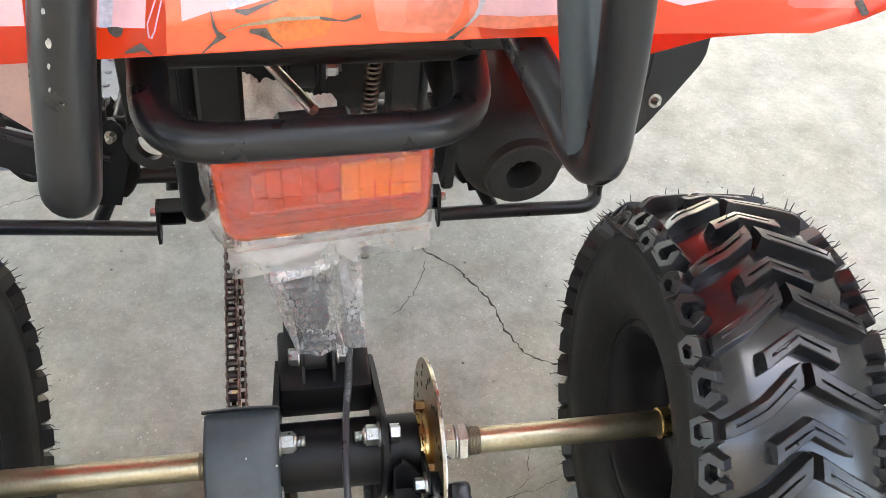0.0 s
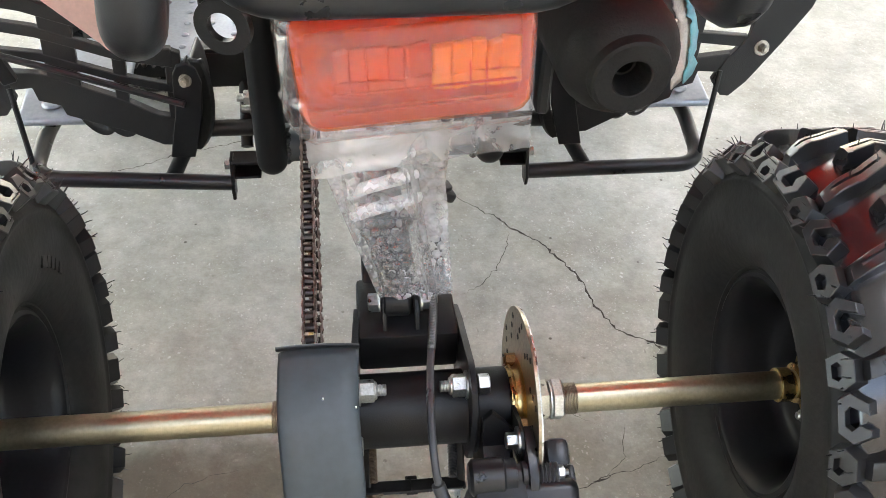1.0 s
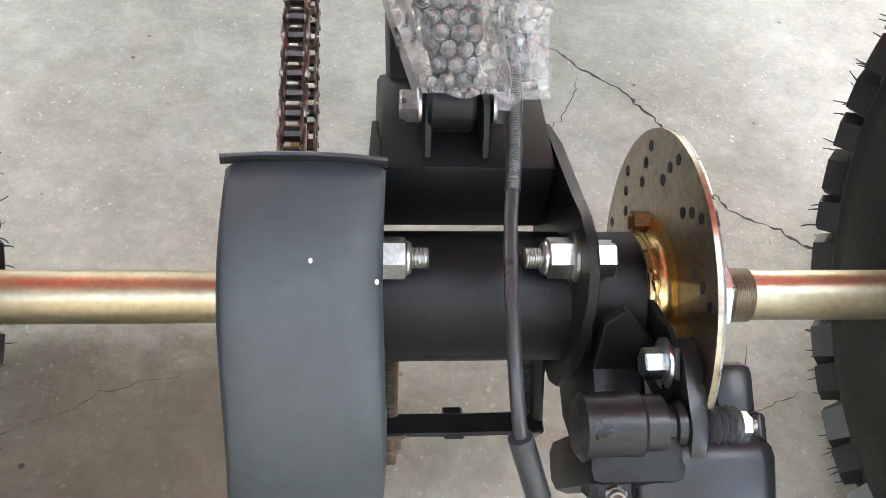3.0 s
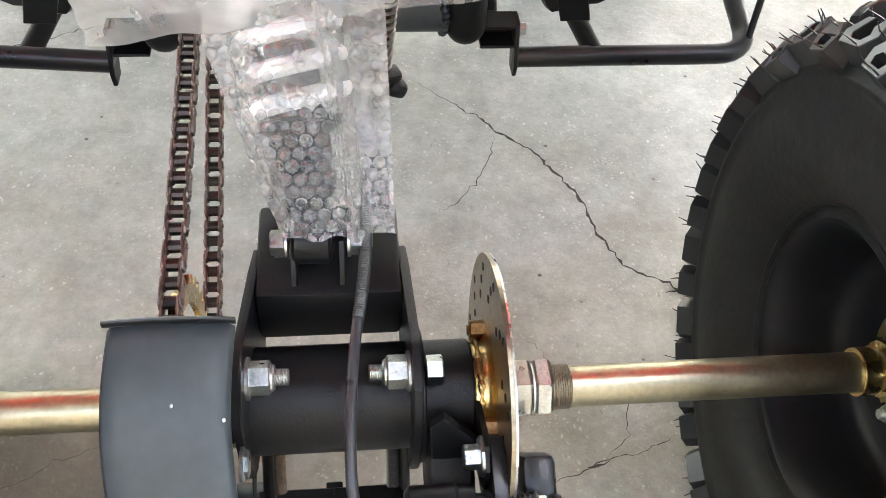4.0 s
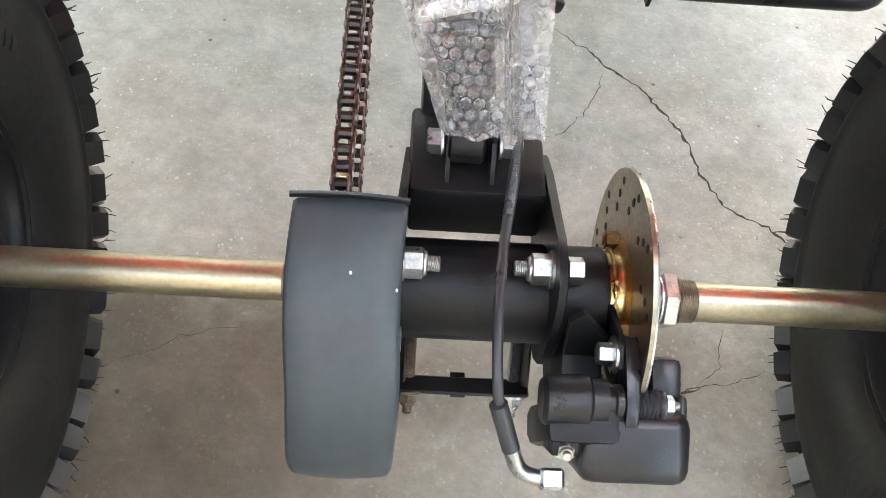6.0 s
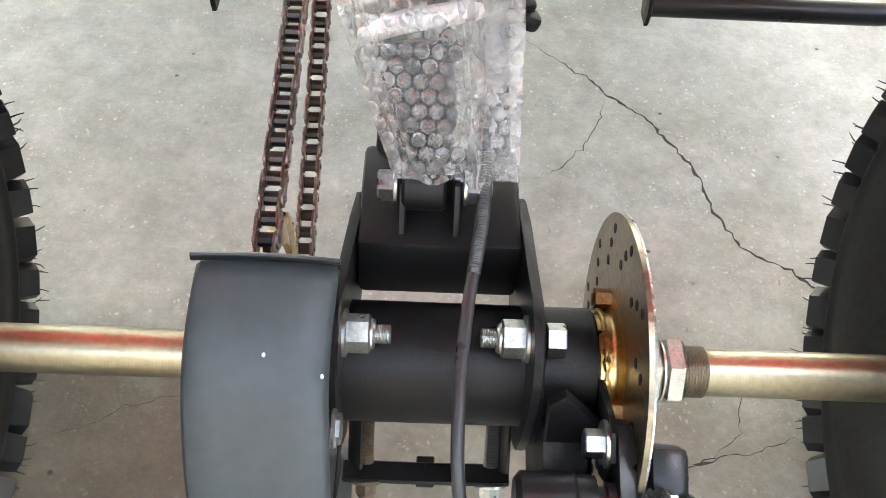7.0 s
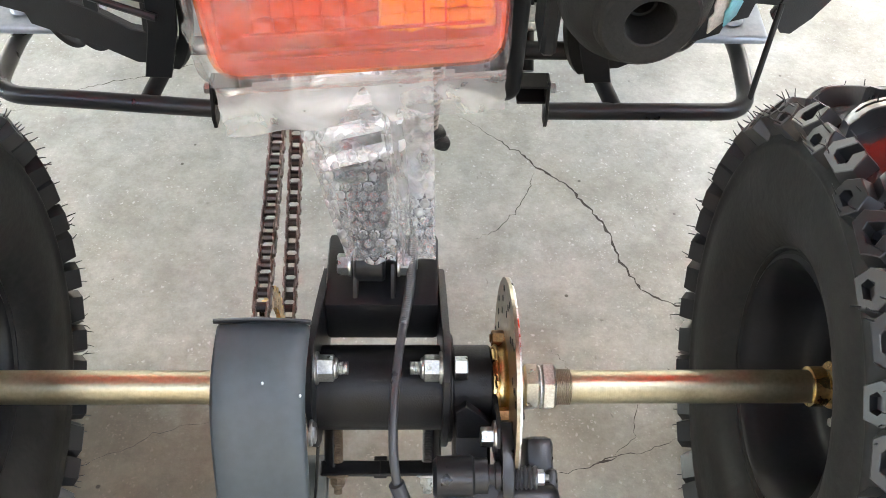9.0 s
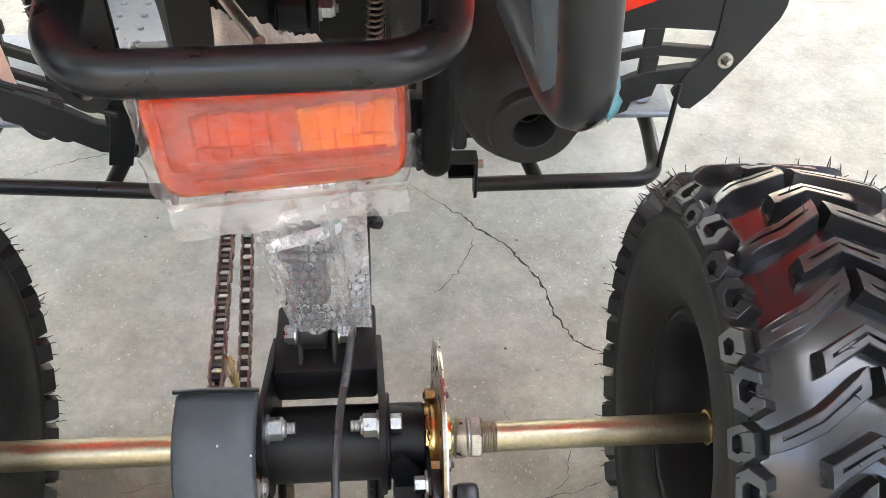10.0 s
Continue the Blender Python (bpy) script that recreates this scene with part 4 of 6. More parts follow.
alpha = math.atan2(FRONT_C.y, FRONT_C.x)
off = math.acos((REAR_R - FRONT_R) / FRONT_C.length)
for sgn in (1, -1):
    n2 = Vector((math.cos(alpha + sgn * off), math.sin(alpha + sgn * off)))
    run_of_links(n2 * REAR_R, FRONT_C + n2 * FRONT_R, sgn > 0)
for k in range(26):
    a = alpha + off + (2 * math.pi - 2 * off) * (k + 0.5) / 26
    o = part("chain_link", OUTER if k % 2 else INNER, None, chain)
    o.matrix_local = Matrix.Translation((CX, REAR_R * math.cos(a), REAR_R * math.sin(a))) @ Matrix.Rotation(a + math.pi / 2, 4, "X")

# the cover: a curved sheet round the back of the sprocket, with side lips and a flanged front edge
CR, CXA, CXB = 0.1235, -0.1180, -0.0495
bm = bmesh.new()
rows = []
for k in range(41):
    a = radians(102 + 172 * k / 40)
    c, s = math.cos(a), math.sin(a)
    wob = 0.0012 * math.sin(5 * a)
    grow = 0.009 * min(1.0, max(0.0, (math.degrees(a) - 140) / 70))
    prof = [(CXA + 0.001, CR - 0.012), (CXA, CR - 0.004), (CXA + 0.003, CR), (CXA + 0.018, CR + 0.0022), (CXA + 0.036, CR + 0.0028), (CXB - 0.016, CR + 0.0018), (CXB - 0.003, CR), (CXB, CR - 0.004), (CXB - 0.001, CR - 0.012)]
    rows.append([bm.verts.new((x + wob, (r + grow) * c, (r + grow) * s)) for x, r in prof])
for a, c in zip(rows, rows[1:]):
    for k in range(len(a) - 1):
        bm.faces.new((a[k], a[k + 1], c[k + 1], c[k]))
cov = part("chain_cover", bm, COVER, bike, "dark grey satin painted curved chain cover", angle=60)
sol = cov.modifiers.new("thickness", "SOLIDIFY")
sol.thickness, sol.offset = 0.0022, -1
bm = bmesh.new()
lip = []
for k in range(15):
    f = k / 14
    bow = 0.0030 * (1 - (2 * f - 0.9) ** 2)
    ring = []
    for b in range(10):
        r, a = CR + 0.0006 + bow + 0.0032 * math.cos(2 * math.pi * b / 10), radians(101.3) + 0.0125 * math.sin(2 * math.pi * b / 10)
        ring.append(bm.verts.new((CXA - 0.0012 + (CXB - CXA + 0.0024) * f, r * math.cos(a), r * math.sin(a))))
    lip.append(ring)
for p, q in zip(lip, lip[1:]):
    for b in range(10):
        bm.faces.new((p[b], p[(b + 1) % 10], q[(b + 1) % 10], q[b]))
bm.faces.new(lip[0]), bm.faces.new(lip[-1][::-1])
part("cover_lip", bm, GREY, cov)
for x, a in ((-0.0805, 122.5), (-0.0535, 126.5)):
    bm = bmesh.new()
    rr = CR + 0.0030
    box(bm, (x, rr * math.cos(radians(a)), rr * math.sin(radians(a))), (0.0016, 0.0022, 0.0022), 0.0006)
    part("paint_chip", bm, WHITE, cov, "tiny bare chip in the paint")

# brake disc -----------------------------------------------------------------
DX, DR = 0.1058, 0.0945
bm = bmesh.new()
steps = 96
for x in (0,):
    rings = {}
    for r in (0.020, 0.050, DR):
        for s in (0, 1):
            rings[r, s] = [bm.verts.new((DX + (0.0034 if s else 0), r * math.cos(2 * math.pi * k / steps), r * math.sin(2 * math.pi * k / steps))) for k in range(steps)]
    for s in (0, 1):
        for a, c in ((0.020, 0.050), (0.050, DR)):
            for k in range(steps):
                bm.faces.new((rings[a, s][k], rings[a, s][(k + 1) % steps], rings[c, s][(k + 1) % steps], rings[c, s][k]))
    for r in (0.020, DR):
        for k in range(steps):
            bm.faces.new((rings[r, 0][k], rings[r, 0][(k + 1) % steps], rings[r, 1][(k + 1) % steps], rings[r, 1][k]))
disc = part("brake_disc", bm, DISC, bike, "yellow zinc plated drilled brake disc", angle=30)
for k in range(12):
    for j, r in enumerate((0.067, 0.0765, 0.085)):
        a = 2 * math.pi * (k + j * 0.22) / 12
        bm = bmesh.new()
        lathe(bm, [(DX - 0.0004, 0), (DX - 0.0004, 0.0031), (DX + 0.0038, 0.0031), (DX + 0.0038, 0)], 10, Matrix.Translation((0, r * math.cos(a), r * math.sin(a))))
        part("drilled_hole", bm, BARE, disc)
bm = bmesh.new()
lathe(bm, [(DX + 0.0028, DR - 0.0005), (DX + 0.0028, DR + 0.0003), (DX + 0.0042, DR - 0.0002), (DX + 0.0042, 0.058), (DX + 0.0034, 0.057)], 96)
part("disc_edge", bm, ZINC, disc, "bright ground face of the disc", angle=40)
bm = bmesh.new()
lathe(bm, [(0.0925, 0.0145), (0.0925, 0.0335), (0.0940, 0.0350), (0.1010, 0.0355), (0.1035, 0.0370), (0.1050, 0.0400), (DX, 0.0440), (DX, 0.0145)], 44)
lathe(bm, [(DX + 0.004, 0.0145), (DX + 0.004, 0.026), (DX + 0.012, 0.024), (DX + 0.0135, 0.0145)], 40)
hub = part("disc_hub", bm, GOLD, disc, "shiny yellow zinc plated disc hub")
# lumpy weld bead between the hub's barrel and its flange
bm = bmesh.new()
rings = []
for k in range(110):
    a = 2 * math.pi * k / 110
    lump = 0.0018 + 0.0004 * math.sin(a * 38) + 0.0016 * noise.noise(Vector((math.cos(a) * 7, math.sin(a) * 7, 0.0)))
    rings.append([bm.verts.new((0.0975 + lump * math.cos(b), (0.0350 + lump * math.sin(b)) * math.cos(a), (0.0352 + lump * math.sin(b)) * math.sin(a))) for b in (2 * math.pi * q / 8 for q in range(8))])
for k in range(110):
    p, q = rings[k], rings[(k + 1) % 110]
    for b in range(8):
        bm.faces.new((p[b], p[(b + 1) % 8], q[(b + 1) % 8], q[b]))
part("weld_bead", bm, GOLD, hub, "rough yellow weld bead", angle=60)
for k in range(3):
    a = radians(38 + 120 * k)
    p, q = 0.0415 * math.cos(a), 0.0415 * math.sin(a)
    nb = part("disc_bolt", nut_mesh(0.0120, 0.0105, 0.0, 0.0015, 0.0040), BROWN_ZINC, disc, "brown zinc plated disc bolt")
    nb.matrix_local = along((DX - 0.0002, p, q), (DX - 1, p, q))
    nb = part("disc_nut", nut_mesh(0.0115, 0.006, 0.0, 0.003, 0.0035), STEEL, disc)
    nb.matrix_local = along((DX + 0.0042, p, q), (DX + 1, p, q))

# caliper and its bracket -------------------------------------------------------
bm = bmesh.new()
prism(bm, [(0.022, 0.200), (0.002, 0.228), (-0.025, 0.242), (-0.050, 0.240), (-0.070, 0.228), (-0.084, 0.205), (-0.074, 0.180), (-0.03, 0.166), (0.004, 0.176)], 0.028, Matrix.Translation((0.063, 0, 0)) @ ACROSS, 0.003)
prism(bm, [(-0.012, 0.262), (-0.034, 0.268), (-0.050, 0.277), (-0.062, 0.278), (-0.074, 0.268), (-0.076, 0.250), (-0.066, 0.238), (-0.04, 0.228), (-0.01, 0.218)], 0.0035, Matrix.Translation((0.0930, 0, 0)) @ ACROSS, 0.001)
prism(bm, [(0.061, 0.278), (0.069, 0.288), (0.080, 0.274), (0.092, 0.258), (0.094, 0.236), (0.066, 0.196)], 0.006, Matrix.Translation((0, -0.042, 0)) @ pose(0, 0, 0, 90), 0.001)
bit("caliper_bracket", bm, BLACK, "black steel brake caliper bracket")
bm = bmesh.new()
box(bm, (0.105, -0.104, 0.225), (0.074, 0.048, 0.050), 0.011, pose(0, 0, 0, 38), 3)
box(bm, (0.128, -0.064, 0.236), (0.022, 0.034, 0.046), 0.006, pose(0, 0, 0, 30), 2)
box(bm, (0.1365, -0.090, 0.232), (0.009, 0.034, 0.036), 0.004, pose(0, 0, 0, 30), 2)
caliper = bit("brake_caliper", bm, GREY, "black cast brake caliper")
bm = bmesh.new()
box(bm, (0.071, -0.088, 0.216), (0.050, 0.030, 0.088), 0.008, pose(0, 0, 0, 25), 2)
bit("caliper_carrier", bm, BLACK, "", caliper)
bm = bmesh.new()
lathe(bm, [(0, 0), (0, 0.0130), (0.003, 0.0165), (0.030, 0.0170), (0.032, 0.0150), (0.042, 0.0148), (0.043, 0.0095), (0.047, 0.0095), (0.048, 0.0115), (0.052, 0.0115), (0.053, 0.0080), (0.062, 0.0080), (0.062, 0)], 28, along((0.0430, -0.091, 0.2545), (0.105, -0.091, 0.2555)))
bit("slide_pin_boot", bm, GREY, "", caliper)
bm = bmesh.new()
prof = [(0, 0)]
for k in range(5):
    prof += [(0.0034 * k, 0.0102), (0.0034 * k + 0.0017, 0.0080)]
prof += [(0.0175, 0.0098), (0.019, 0.0094), (0.019, 0)]
lathe(bm, prof, 20, along((0.1045, -0.092, 0.2545), (0.2, -0.092, 0.2555)))
bit("rubber_bellows", bm, HOSE, "", caliper)
bm = bmesh.new()
prism(bm, [(-0.047, 0.266), (-0.055, 0.276), (-0.068, 0.277), (-0.084, 0.270), (-0.100, 0.264), (-0.112, 0.248), (-0.115, 0.226), (-0.104, 0.218), (-0.094, 0.232), (-0.080, 0.244), (-0.060, 0.248), (-0.048, 0.256)], 0.009, Matrix.Translation((0.0965, 0, 0)) @ ACROSS, 0.0015)
bit("caliper_arm", bm, GREY, "", caliper)
fastener(bike, "caliper_bolt", local((0.0930, -0.060, 0.2625)), (-1, 0, 0), 0.0140, 0.010, 0.0130, 0.0, 0.004, label="zinc plated flange bolt")
fastener(bike, "caliper_bolt", local((0.1235, -0.092, 0.2548)), (1, 0, 0), 0.012, 0.006, 0.0, 0.004, 0.003)
bm = bmesh.new()
box(bm, (0.059, -0.113, 0.236), (0.022, 0.012, 0.022), 0.003, pose(0, 0, 0, 35))
bit("nipple_boss", bm, BLACK, "", caliper)
fastener(bike, "bleed_nipple", local((0.060, -0.117, 0.240)), (-0.1, -0.75, 0.6), 0.010, 0.006, 0.008, 0.006, 0.003, label="zinc plated bleed nipple")
# hose from the frame down to the caliper
bm = bmesh.new()
hose_pts = [(0.024, 0.190, 0.40), (0.0280, 0.112, 0.323), (0.0258, 0.060, 0.309), (0.0157, -0.004, 0.300), (0.0122, -0.050, 0.292), (0.0120, -0.082, 0.280), (0.0150, -0.099, 0.258), (0.027, -0.114, 0.226)]
tube(bm, hose_pts, 0.0036, 0.05, 14)
hose = bit("brake_hose", bm, HOSE, "black rubber brake hose")
# ribbed guard spring over the hose's upper end
bm = bmesh.new()
line = rounded(hose_pts, 0.05)
first = min(range(len(line)), key=lambda k: (line[k] - Vector((0.0275, 0.100, 0.3195))).length)
last = min(range(len(line)), key=lambda k: (line[k] - Vector((0.0190, 0.018, 0.3030))).length)
fine = [line[k].lerp(line[k + 1], f / 30) for k in range(first, last) for f in range(30)]
rings, step = [], 0.0
for k, p in enumerate(fine[:-1]):
    d = fine[k + 1] - p
    step += d.length
    u = d.normalized().cross(Vector((1, 0, 0))).normalized()
    v = d.normalized().cross(u)
    r = 0.0040 + 0.0004 * math.sin(2 * math.pi * step / 0.0018)
    rings.append([bm.verts.new(p + (u * math.cos(math.pi * b / 5) + v * math.sin(math.pi * b / 5)) * r) for b in range(10)])
for p, q in zip(rings, rings[1:]):
    for b in range(10):
        bm.faces.new((p[b], p[(b + 1) % 10], q[(b + 1) % 10], q[b]))
bit("hose_spring", bm, DULL_SPRING, "grey ribbed steel spring round the hose", hose, angle=60)
bm = bmesh.new()
tube(bm, [(0.0148, -0.0985, 0.2595), (0.0265, -0.1135, 0.2280)], 0.0062, sides=14)
bit("hose_sleeve", bm, HOSE, "", hose)
bm = bmesh.new()
tube(bm, [(0.0262, -0.113, 0.2290), (0.034, -0.122, 0.209), (0.056, -0.124, 0.204)], 0.0056, 0.012, 12)
box(bm, (0.056, -0.124, 0.206), (0.016, 0.014, 0.014), 0.002, pose(0, 0, 0, 20))
bit("hose_end", bm, ZINC, "bare metal hose end fitting", hose)

# chain guide bracket under the carrier ------------------------------------------
bm = bmesh.new()
box(bm, (-0.028, -0.0255, 0.150), (0.054, 0.015, 0.004), 0.001, pose(0, 0, 0, 0, 1.5))
box(bm, (0.026, -0.0255, 0.150), (0.056, 0.015, 0.004), 0.001, pose(0, 0, 0, 0, -1.5))
box(bm, (-0.001, -0.0235, 0.1485), (0.012, 0.022, 0.003), 0.001)
bit("guide_bracket", bm, BLACK, "black flat steel bracket below the carrier")
for x in (-0.047, 0.049):
    bm = bmesh.new()
    tube(bm, [(x * 0.98, 0.010, 0.200), (x, -0.022, 0.150)], 0.0062, sides=12, flat=0.5)
    bit("bracket_stay", bm, BLACK)
for x in (-0.0395, 0.0415):
    bm = bmesh.new()
    ridges = [(0, 0)]
    for k in range(38):
        ridges += [(0.0016 * k, 0.0040), (0.0016 * k + 0.0008, 0.0048)]
    lathe(bm, ridges + [(0.0608, 0)], 16, along((x, 0.012, 0.205), (x, -0.024, 0.150)))
    bit("bracket_stud", bm, DULL_SPRING if x > 0 else RUSTY, "grey threaded steel stud" if x > 0 else "dark rusty threaded stud", angle=20)
    fastener(bike, "bracket_nut", local((x, -0.028, 0.1465)), (0, -0.6, -0.6), 0.013, 0.008, 0.0115, 0.009, 0.004, RUSTY if x < 0 else ZINC, "rusty brown flange nut" if x < 0 else "zinc plated flange nut")

bm = bmesh.new()
tube(bm, [(-0.0555, 0.010, 0.200), (-0.0565, -0.018, 0.172), (-0.0600, -0.040, 0.128), (-0.066, -0.052, 0.085), (-0.060, -0.03, 0.06)], 0.0016, 0.03, 8)
bit("thin_cable", bm, PLASTIC, "thin black cable hanging beside the cover")

# frame posts and foot rests ---------------------------------------------------------
for s, x, y, low, high in ((-1, -0.140, 0.354, 0.255, 0.271), (1, 0.127, 0.362, 0.2505, 0.2505)):
    bm = bmesh.new()
    tube(bm, [(x, y, 0.2890), (x, y, 0.50), (x * 0.9, y - 0.12, 0.66), (x * 0.85, y - 0.30, 0.745)], 0.0185, 0.10, 20)
    lathe(bm, [(0.0185 * math.cos(radians(15 * k)), 0.0185 * math.sin(radians(15 * k))) for k in range(13)], 24, Matrix.Translation((x, y, 0.2890)))
    bit("frame_post", bm, BLACK, "thick black frame tube")
    bm = bmesh.new()
    tube(bm, [(x, y, 0.2890), (x, y + 0.36, 0.235)], 0.0185, 0.1, 18)
    bit("lower_frame_tube", bm, BLACK)
    fastener(bike, "frame_bolt", local((x + s * 0.015, y + 0.02, 0.365)), (s, 0, 0), 0.017, 0.012, 0.0, 0.008, 0.005, label="zinc plated bolt on the frame")
    fastener(bike, "frame_bolt", local((x + s * 0.015, y + 0.03, 0.343)), (s, 0, 0), 0.013, 0.008, 0.0, 0.010, 0.005, label="zinc plated bolt on the frame")
    # open channel bracket that carries the foot rest
    bm = bmesh.new()
    cx = x + s * 0.033
    for dz in (-0.0105, 0.0105):
        box(bm, (cx, y + 0.012, 0.274 + dz), (0.034, 0.026, 0.003), 0.0008)
    box(bm, (cx, y + 0.024, 0.274), (0.034, 0.003, 0.024), 0.0008)
    bit("foot_rest_bracket", bm, BLACK, "black open channel bracket")
    fastener(bike, "bracket_bolt", local((cx + s * 0.020, y + 0.010, 0.277)), (s, 0, 0), 0.011, 0.006, 0.0, label="zinc plated bolt")
    # rear bar with its end plate
    fx = x + s * 0.050
    bx = x + s * 0.278
    bm = bmesh.new()
    tube(bm, [(fx - s * 0.002, y + 0.002, low), (bx + s * 0.006, y + 0.004, high), (bx + s * 0.010, y + 0.115, 0.272), (bx - s * 0.03, y + 0.30, 0.270)], 0.0100, 0.035, 18)
    rest = bit("foot_rest_bar", bm, GREY, "black bent tube foot rest bar")
    bm = bmesh.new()
    prism(bm, [(y - 0.008, 0.236), (y + 0.010, 0.236), (y + 0.016, 0.248), (y + 0.022, 0.288), (y + 0.004, 0.288), (y - 0.011, 0.250)], 0.004, Matrix.Translation((fx - 0.002, 0, 0)) @ ACROSS, 0.001)
    bit("end_plate", bm, BLACK, "", rest)
    bm = bmesh.new()
    tube(bm, [(x + s * 0.128, y + 0.008, 0.252), (x + s * 0.100, y + 0.085, 0.283)], 0.0095, sides=14)
    bit("stay_tube", bm, BLACK, "", rest)
    bm = bmesh.new()
    tube(bm, [(bx + s * 0.006, y + 0.016, 0.2600), (bx + s * 0.022, 0.414, 0.361)], 0.0034, sides=10)
    bit("thin_stay", bm, BLACK, "", rest)
    bm = bmesh.new()
    tube(bm, [(x + s * 0.005, 0.411, 0.299), (x + s * 0.13, 0.411, 0.299)], 0.0105, sides=16)
    bit("cross_tube", bm, BLACK, "black tube across to the foot well")


# heel guards --------------------------------------------------------------------------
def plate_between(points, thick, at, push=0.0):
    """A plate over points of the guard's own plane."""
    bm = bmesh.new()
    lo = [bm.verts.new(at(*q) + Vector((0, push, 0))) for q in points]
    hi = [bm.verts.new(at(*q) + Vector((0, push + thick, thick * 0.15))) for q in points]
    bm.faces.new(lo), bm.faces.new(hi[::-1])
    for k in range(len(points)):
        j = (k + 1) % len(points)
        bm.faces.new((lo[k], lo[j], hi[j], hi[k]))
    bmesh.ops.recalc_face_normals(bm, faces=bm.faces)
    bmesh.ops.bevel(bm, geom=list(bm.edges), offset=0.001, segments=1, affect="EDGES", profile=0.5)
    return bm


def heel_guard(s, cx):
    """The slatted black plastic guard behind a foot well; s is the side."""
    def at(u, z):
        return Vector((cx + s * u, 0.384 + 0.2 * (u - 0.226) + 0.1 * (z - 0.40), z - 0.014))

    low = [(0.236, 0.312), (0.262, 0.310), (0.302, 0.324), (0.345, 0.333), (0.374, 0.340), (0.378, 0.352), (0.404, 0.356), (0.408, 0.372), (0.440, 0.366), (0.462, 0.390), (0.39, 0.391), (0.30, 0.366), (0.262, 0.350), (0.236, 0.348)]
    guard = bit("heel_guard", plate_between(low, 0.010, at), PLASTIC, "black slatted plastic heel guard")
    rails = ([(0.236, 0.380), (0.300, 0.388), (0.39, 0.407), (0.47, 0.412), (0.47, 0.420), (0.39, 0.418), (0.30, 0.398), (0.236, 0.390)],
             [(0.236, 0.412), (0.30, 0.416), (0.39, 0.436), (0.48, 0.444), (0.48, 0.456), (0.39, 0.450), (0.30, 0.428), (0.236, 0.436)],
             [(0.34, 0.452), (0.40, 0.466), (0.50, 0.476), (0.50, 0.500), (0.40, 0.486), (0.34, 0.466)])
    posts = ((0.232, 0.250, 0.33, 0.43), (0.296, 0.311, 0.345, 0.425), (0.350, 0.388, 0.355, 0.475))
    edge = [(0.47, 0.58), (0.47, 0.44), (0.455, 0.40), (0.438, 0.385)]
    if s > 0:
        rails = ([(0.236, 0.392), (0.300, 0.402), (0.342, 0.408), (0.378, 0.411), (0.400, 0.411), (0.462, 0.398), (0.474, 0.404), (0.471, 0.411), (0.405, 0.424), (0.382, 0.424), (0.342, 0.420), (0.300, 0.413), (0.236, 0.404)],
                 [(0.300, 0.440), (0.342, 0.446), (0.384, 0.447), (0.408, 0.445), (0.476, 0.433), (0.486, 0.440), (0.500, 0.520), (0.300, 0.520)])
        posts = ((0.232, 0.250, 0.33, 0.41), (0.322, 0.344, 0.36, 0.46), (0.380, 0.404, 0.38, 0.46))
        edge = [(0.472, 0.58), (0.474, 0.433), (0.472, 0.411), (0.459, 0.398), (0.446, 0.386)]
    for q in rails:
        bit("guard_rail", plate_between(q, 0.008, at), PLASTIC, "", guard)
    for u0, u1, z0, z1 in posts:
        bit("guard_post", plate_between([(u0, z0), (u1, z0 + 0.003), (u1 + 0.002, z1 + 0.003), (u0 + 0.002, z1)] if s > 0 else [(u0, z0), (u1, z0 + 0.005), (u1 - 0.006, z1 + 0.005), (u0 - 0.006, z1)], 0.008, at, 0.001), PLASTIC, "", guard)
    wing = [(0.429, 0.357), (0.447, 0.334), (0.460, 0.331), (0.482, 0.348), (0.522, 0.396), (0.555, 0.440), (0.560, 0.455), (0.560, 0.56)] + edge
    bit("guard_wing", plate_between(wing, 0.008, at, -0.002), PLASTIC, "", guard)
    # curved straps hanging from the lower rail
    for u in (0.288, 0.318, 0.345):
        bm = bmesh.new()
        c = at(u, 0.350)
        pts = [c + Vector((s * 0.018 * math.cos(radians(205 - 24 * k)), 0.016 + 0.001 * k, -0.012 - 0.030 * math.sin(radians(24 * k)))) for k in range(9)]
        tube(bm, pts, 0.0075, 0.004, 10, flat=0.45)
        bit("strap", bm, PLASTIC, "", guard)
    # round-topped inner tab, the curved edge behind it and its bolt
    tab = [(0.254, 0.300), (0.224, 0.303), (0.208, 0.36), (0.204, 0.402), (0.209, 0.418), (0.219, 0.424), (0.231, 0.420), (0.237, 0.408), (0.240, 0.36)]
    bit("guard_tab", plate_between(tab, 0.005, at, -0.010), BLACK, "", guard)
    bm = bmesh.new()
    rows = []
    for k in range(17):
        a = radians(-75 + 118 * k / 16)
        z, y = 0.358 + 0.072 * math.sin(a), 0.384 + 0.012 * math.cos(a)
        x = 0.222 - 0.026 * math.cos(a)
        rows.append([bm.verts.new((cx + s * (x + dx), y + dy, z)) for dx, dy in ((0, 0), (0.004, -0.006), (0.016, -0.002), (0.012, 0.05))])
    for p, q in zip(rows, rows[1:]):
        for k in range(3):
            bm.faces.new((p[k], p[k + 1], q[k + 1], q[k]))
    edge = bit("guard_edge", bm, PLASTIC, "", guard)
    sol = edge.modifiers.new("thickness", "SOLIDIFY")
    sol.thickness = 0.003
    fastener(bike, "guard_bolt", local(at(0.222, 0.404) + Vector((0, -0.010, 0))), (0, -1, 0.25), 0.011, 0.007, 0.0075, 0.008, 0.0035, STEEL, label="dull steel nut on a stud")
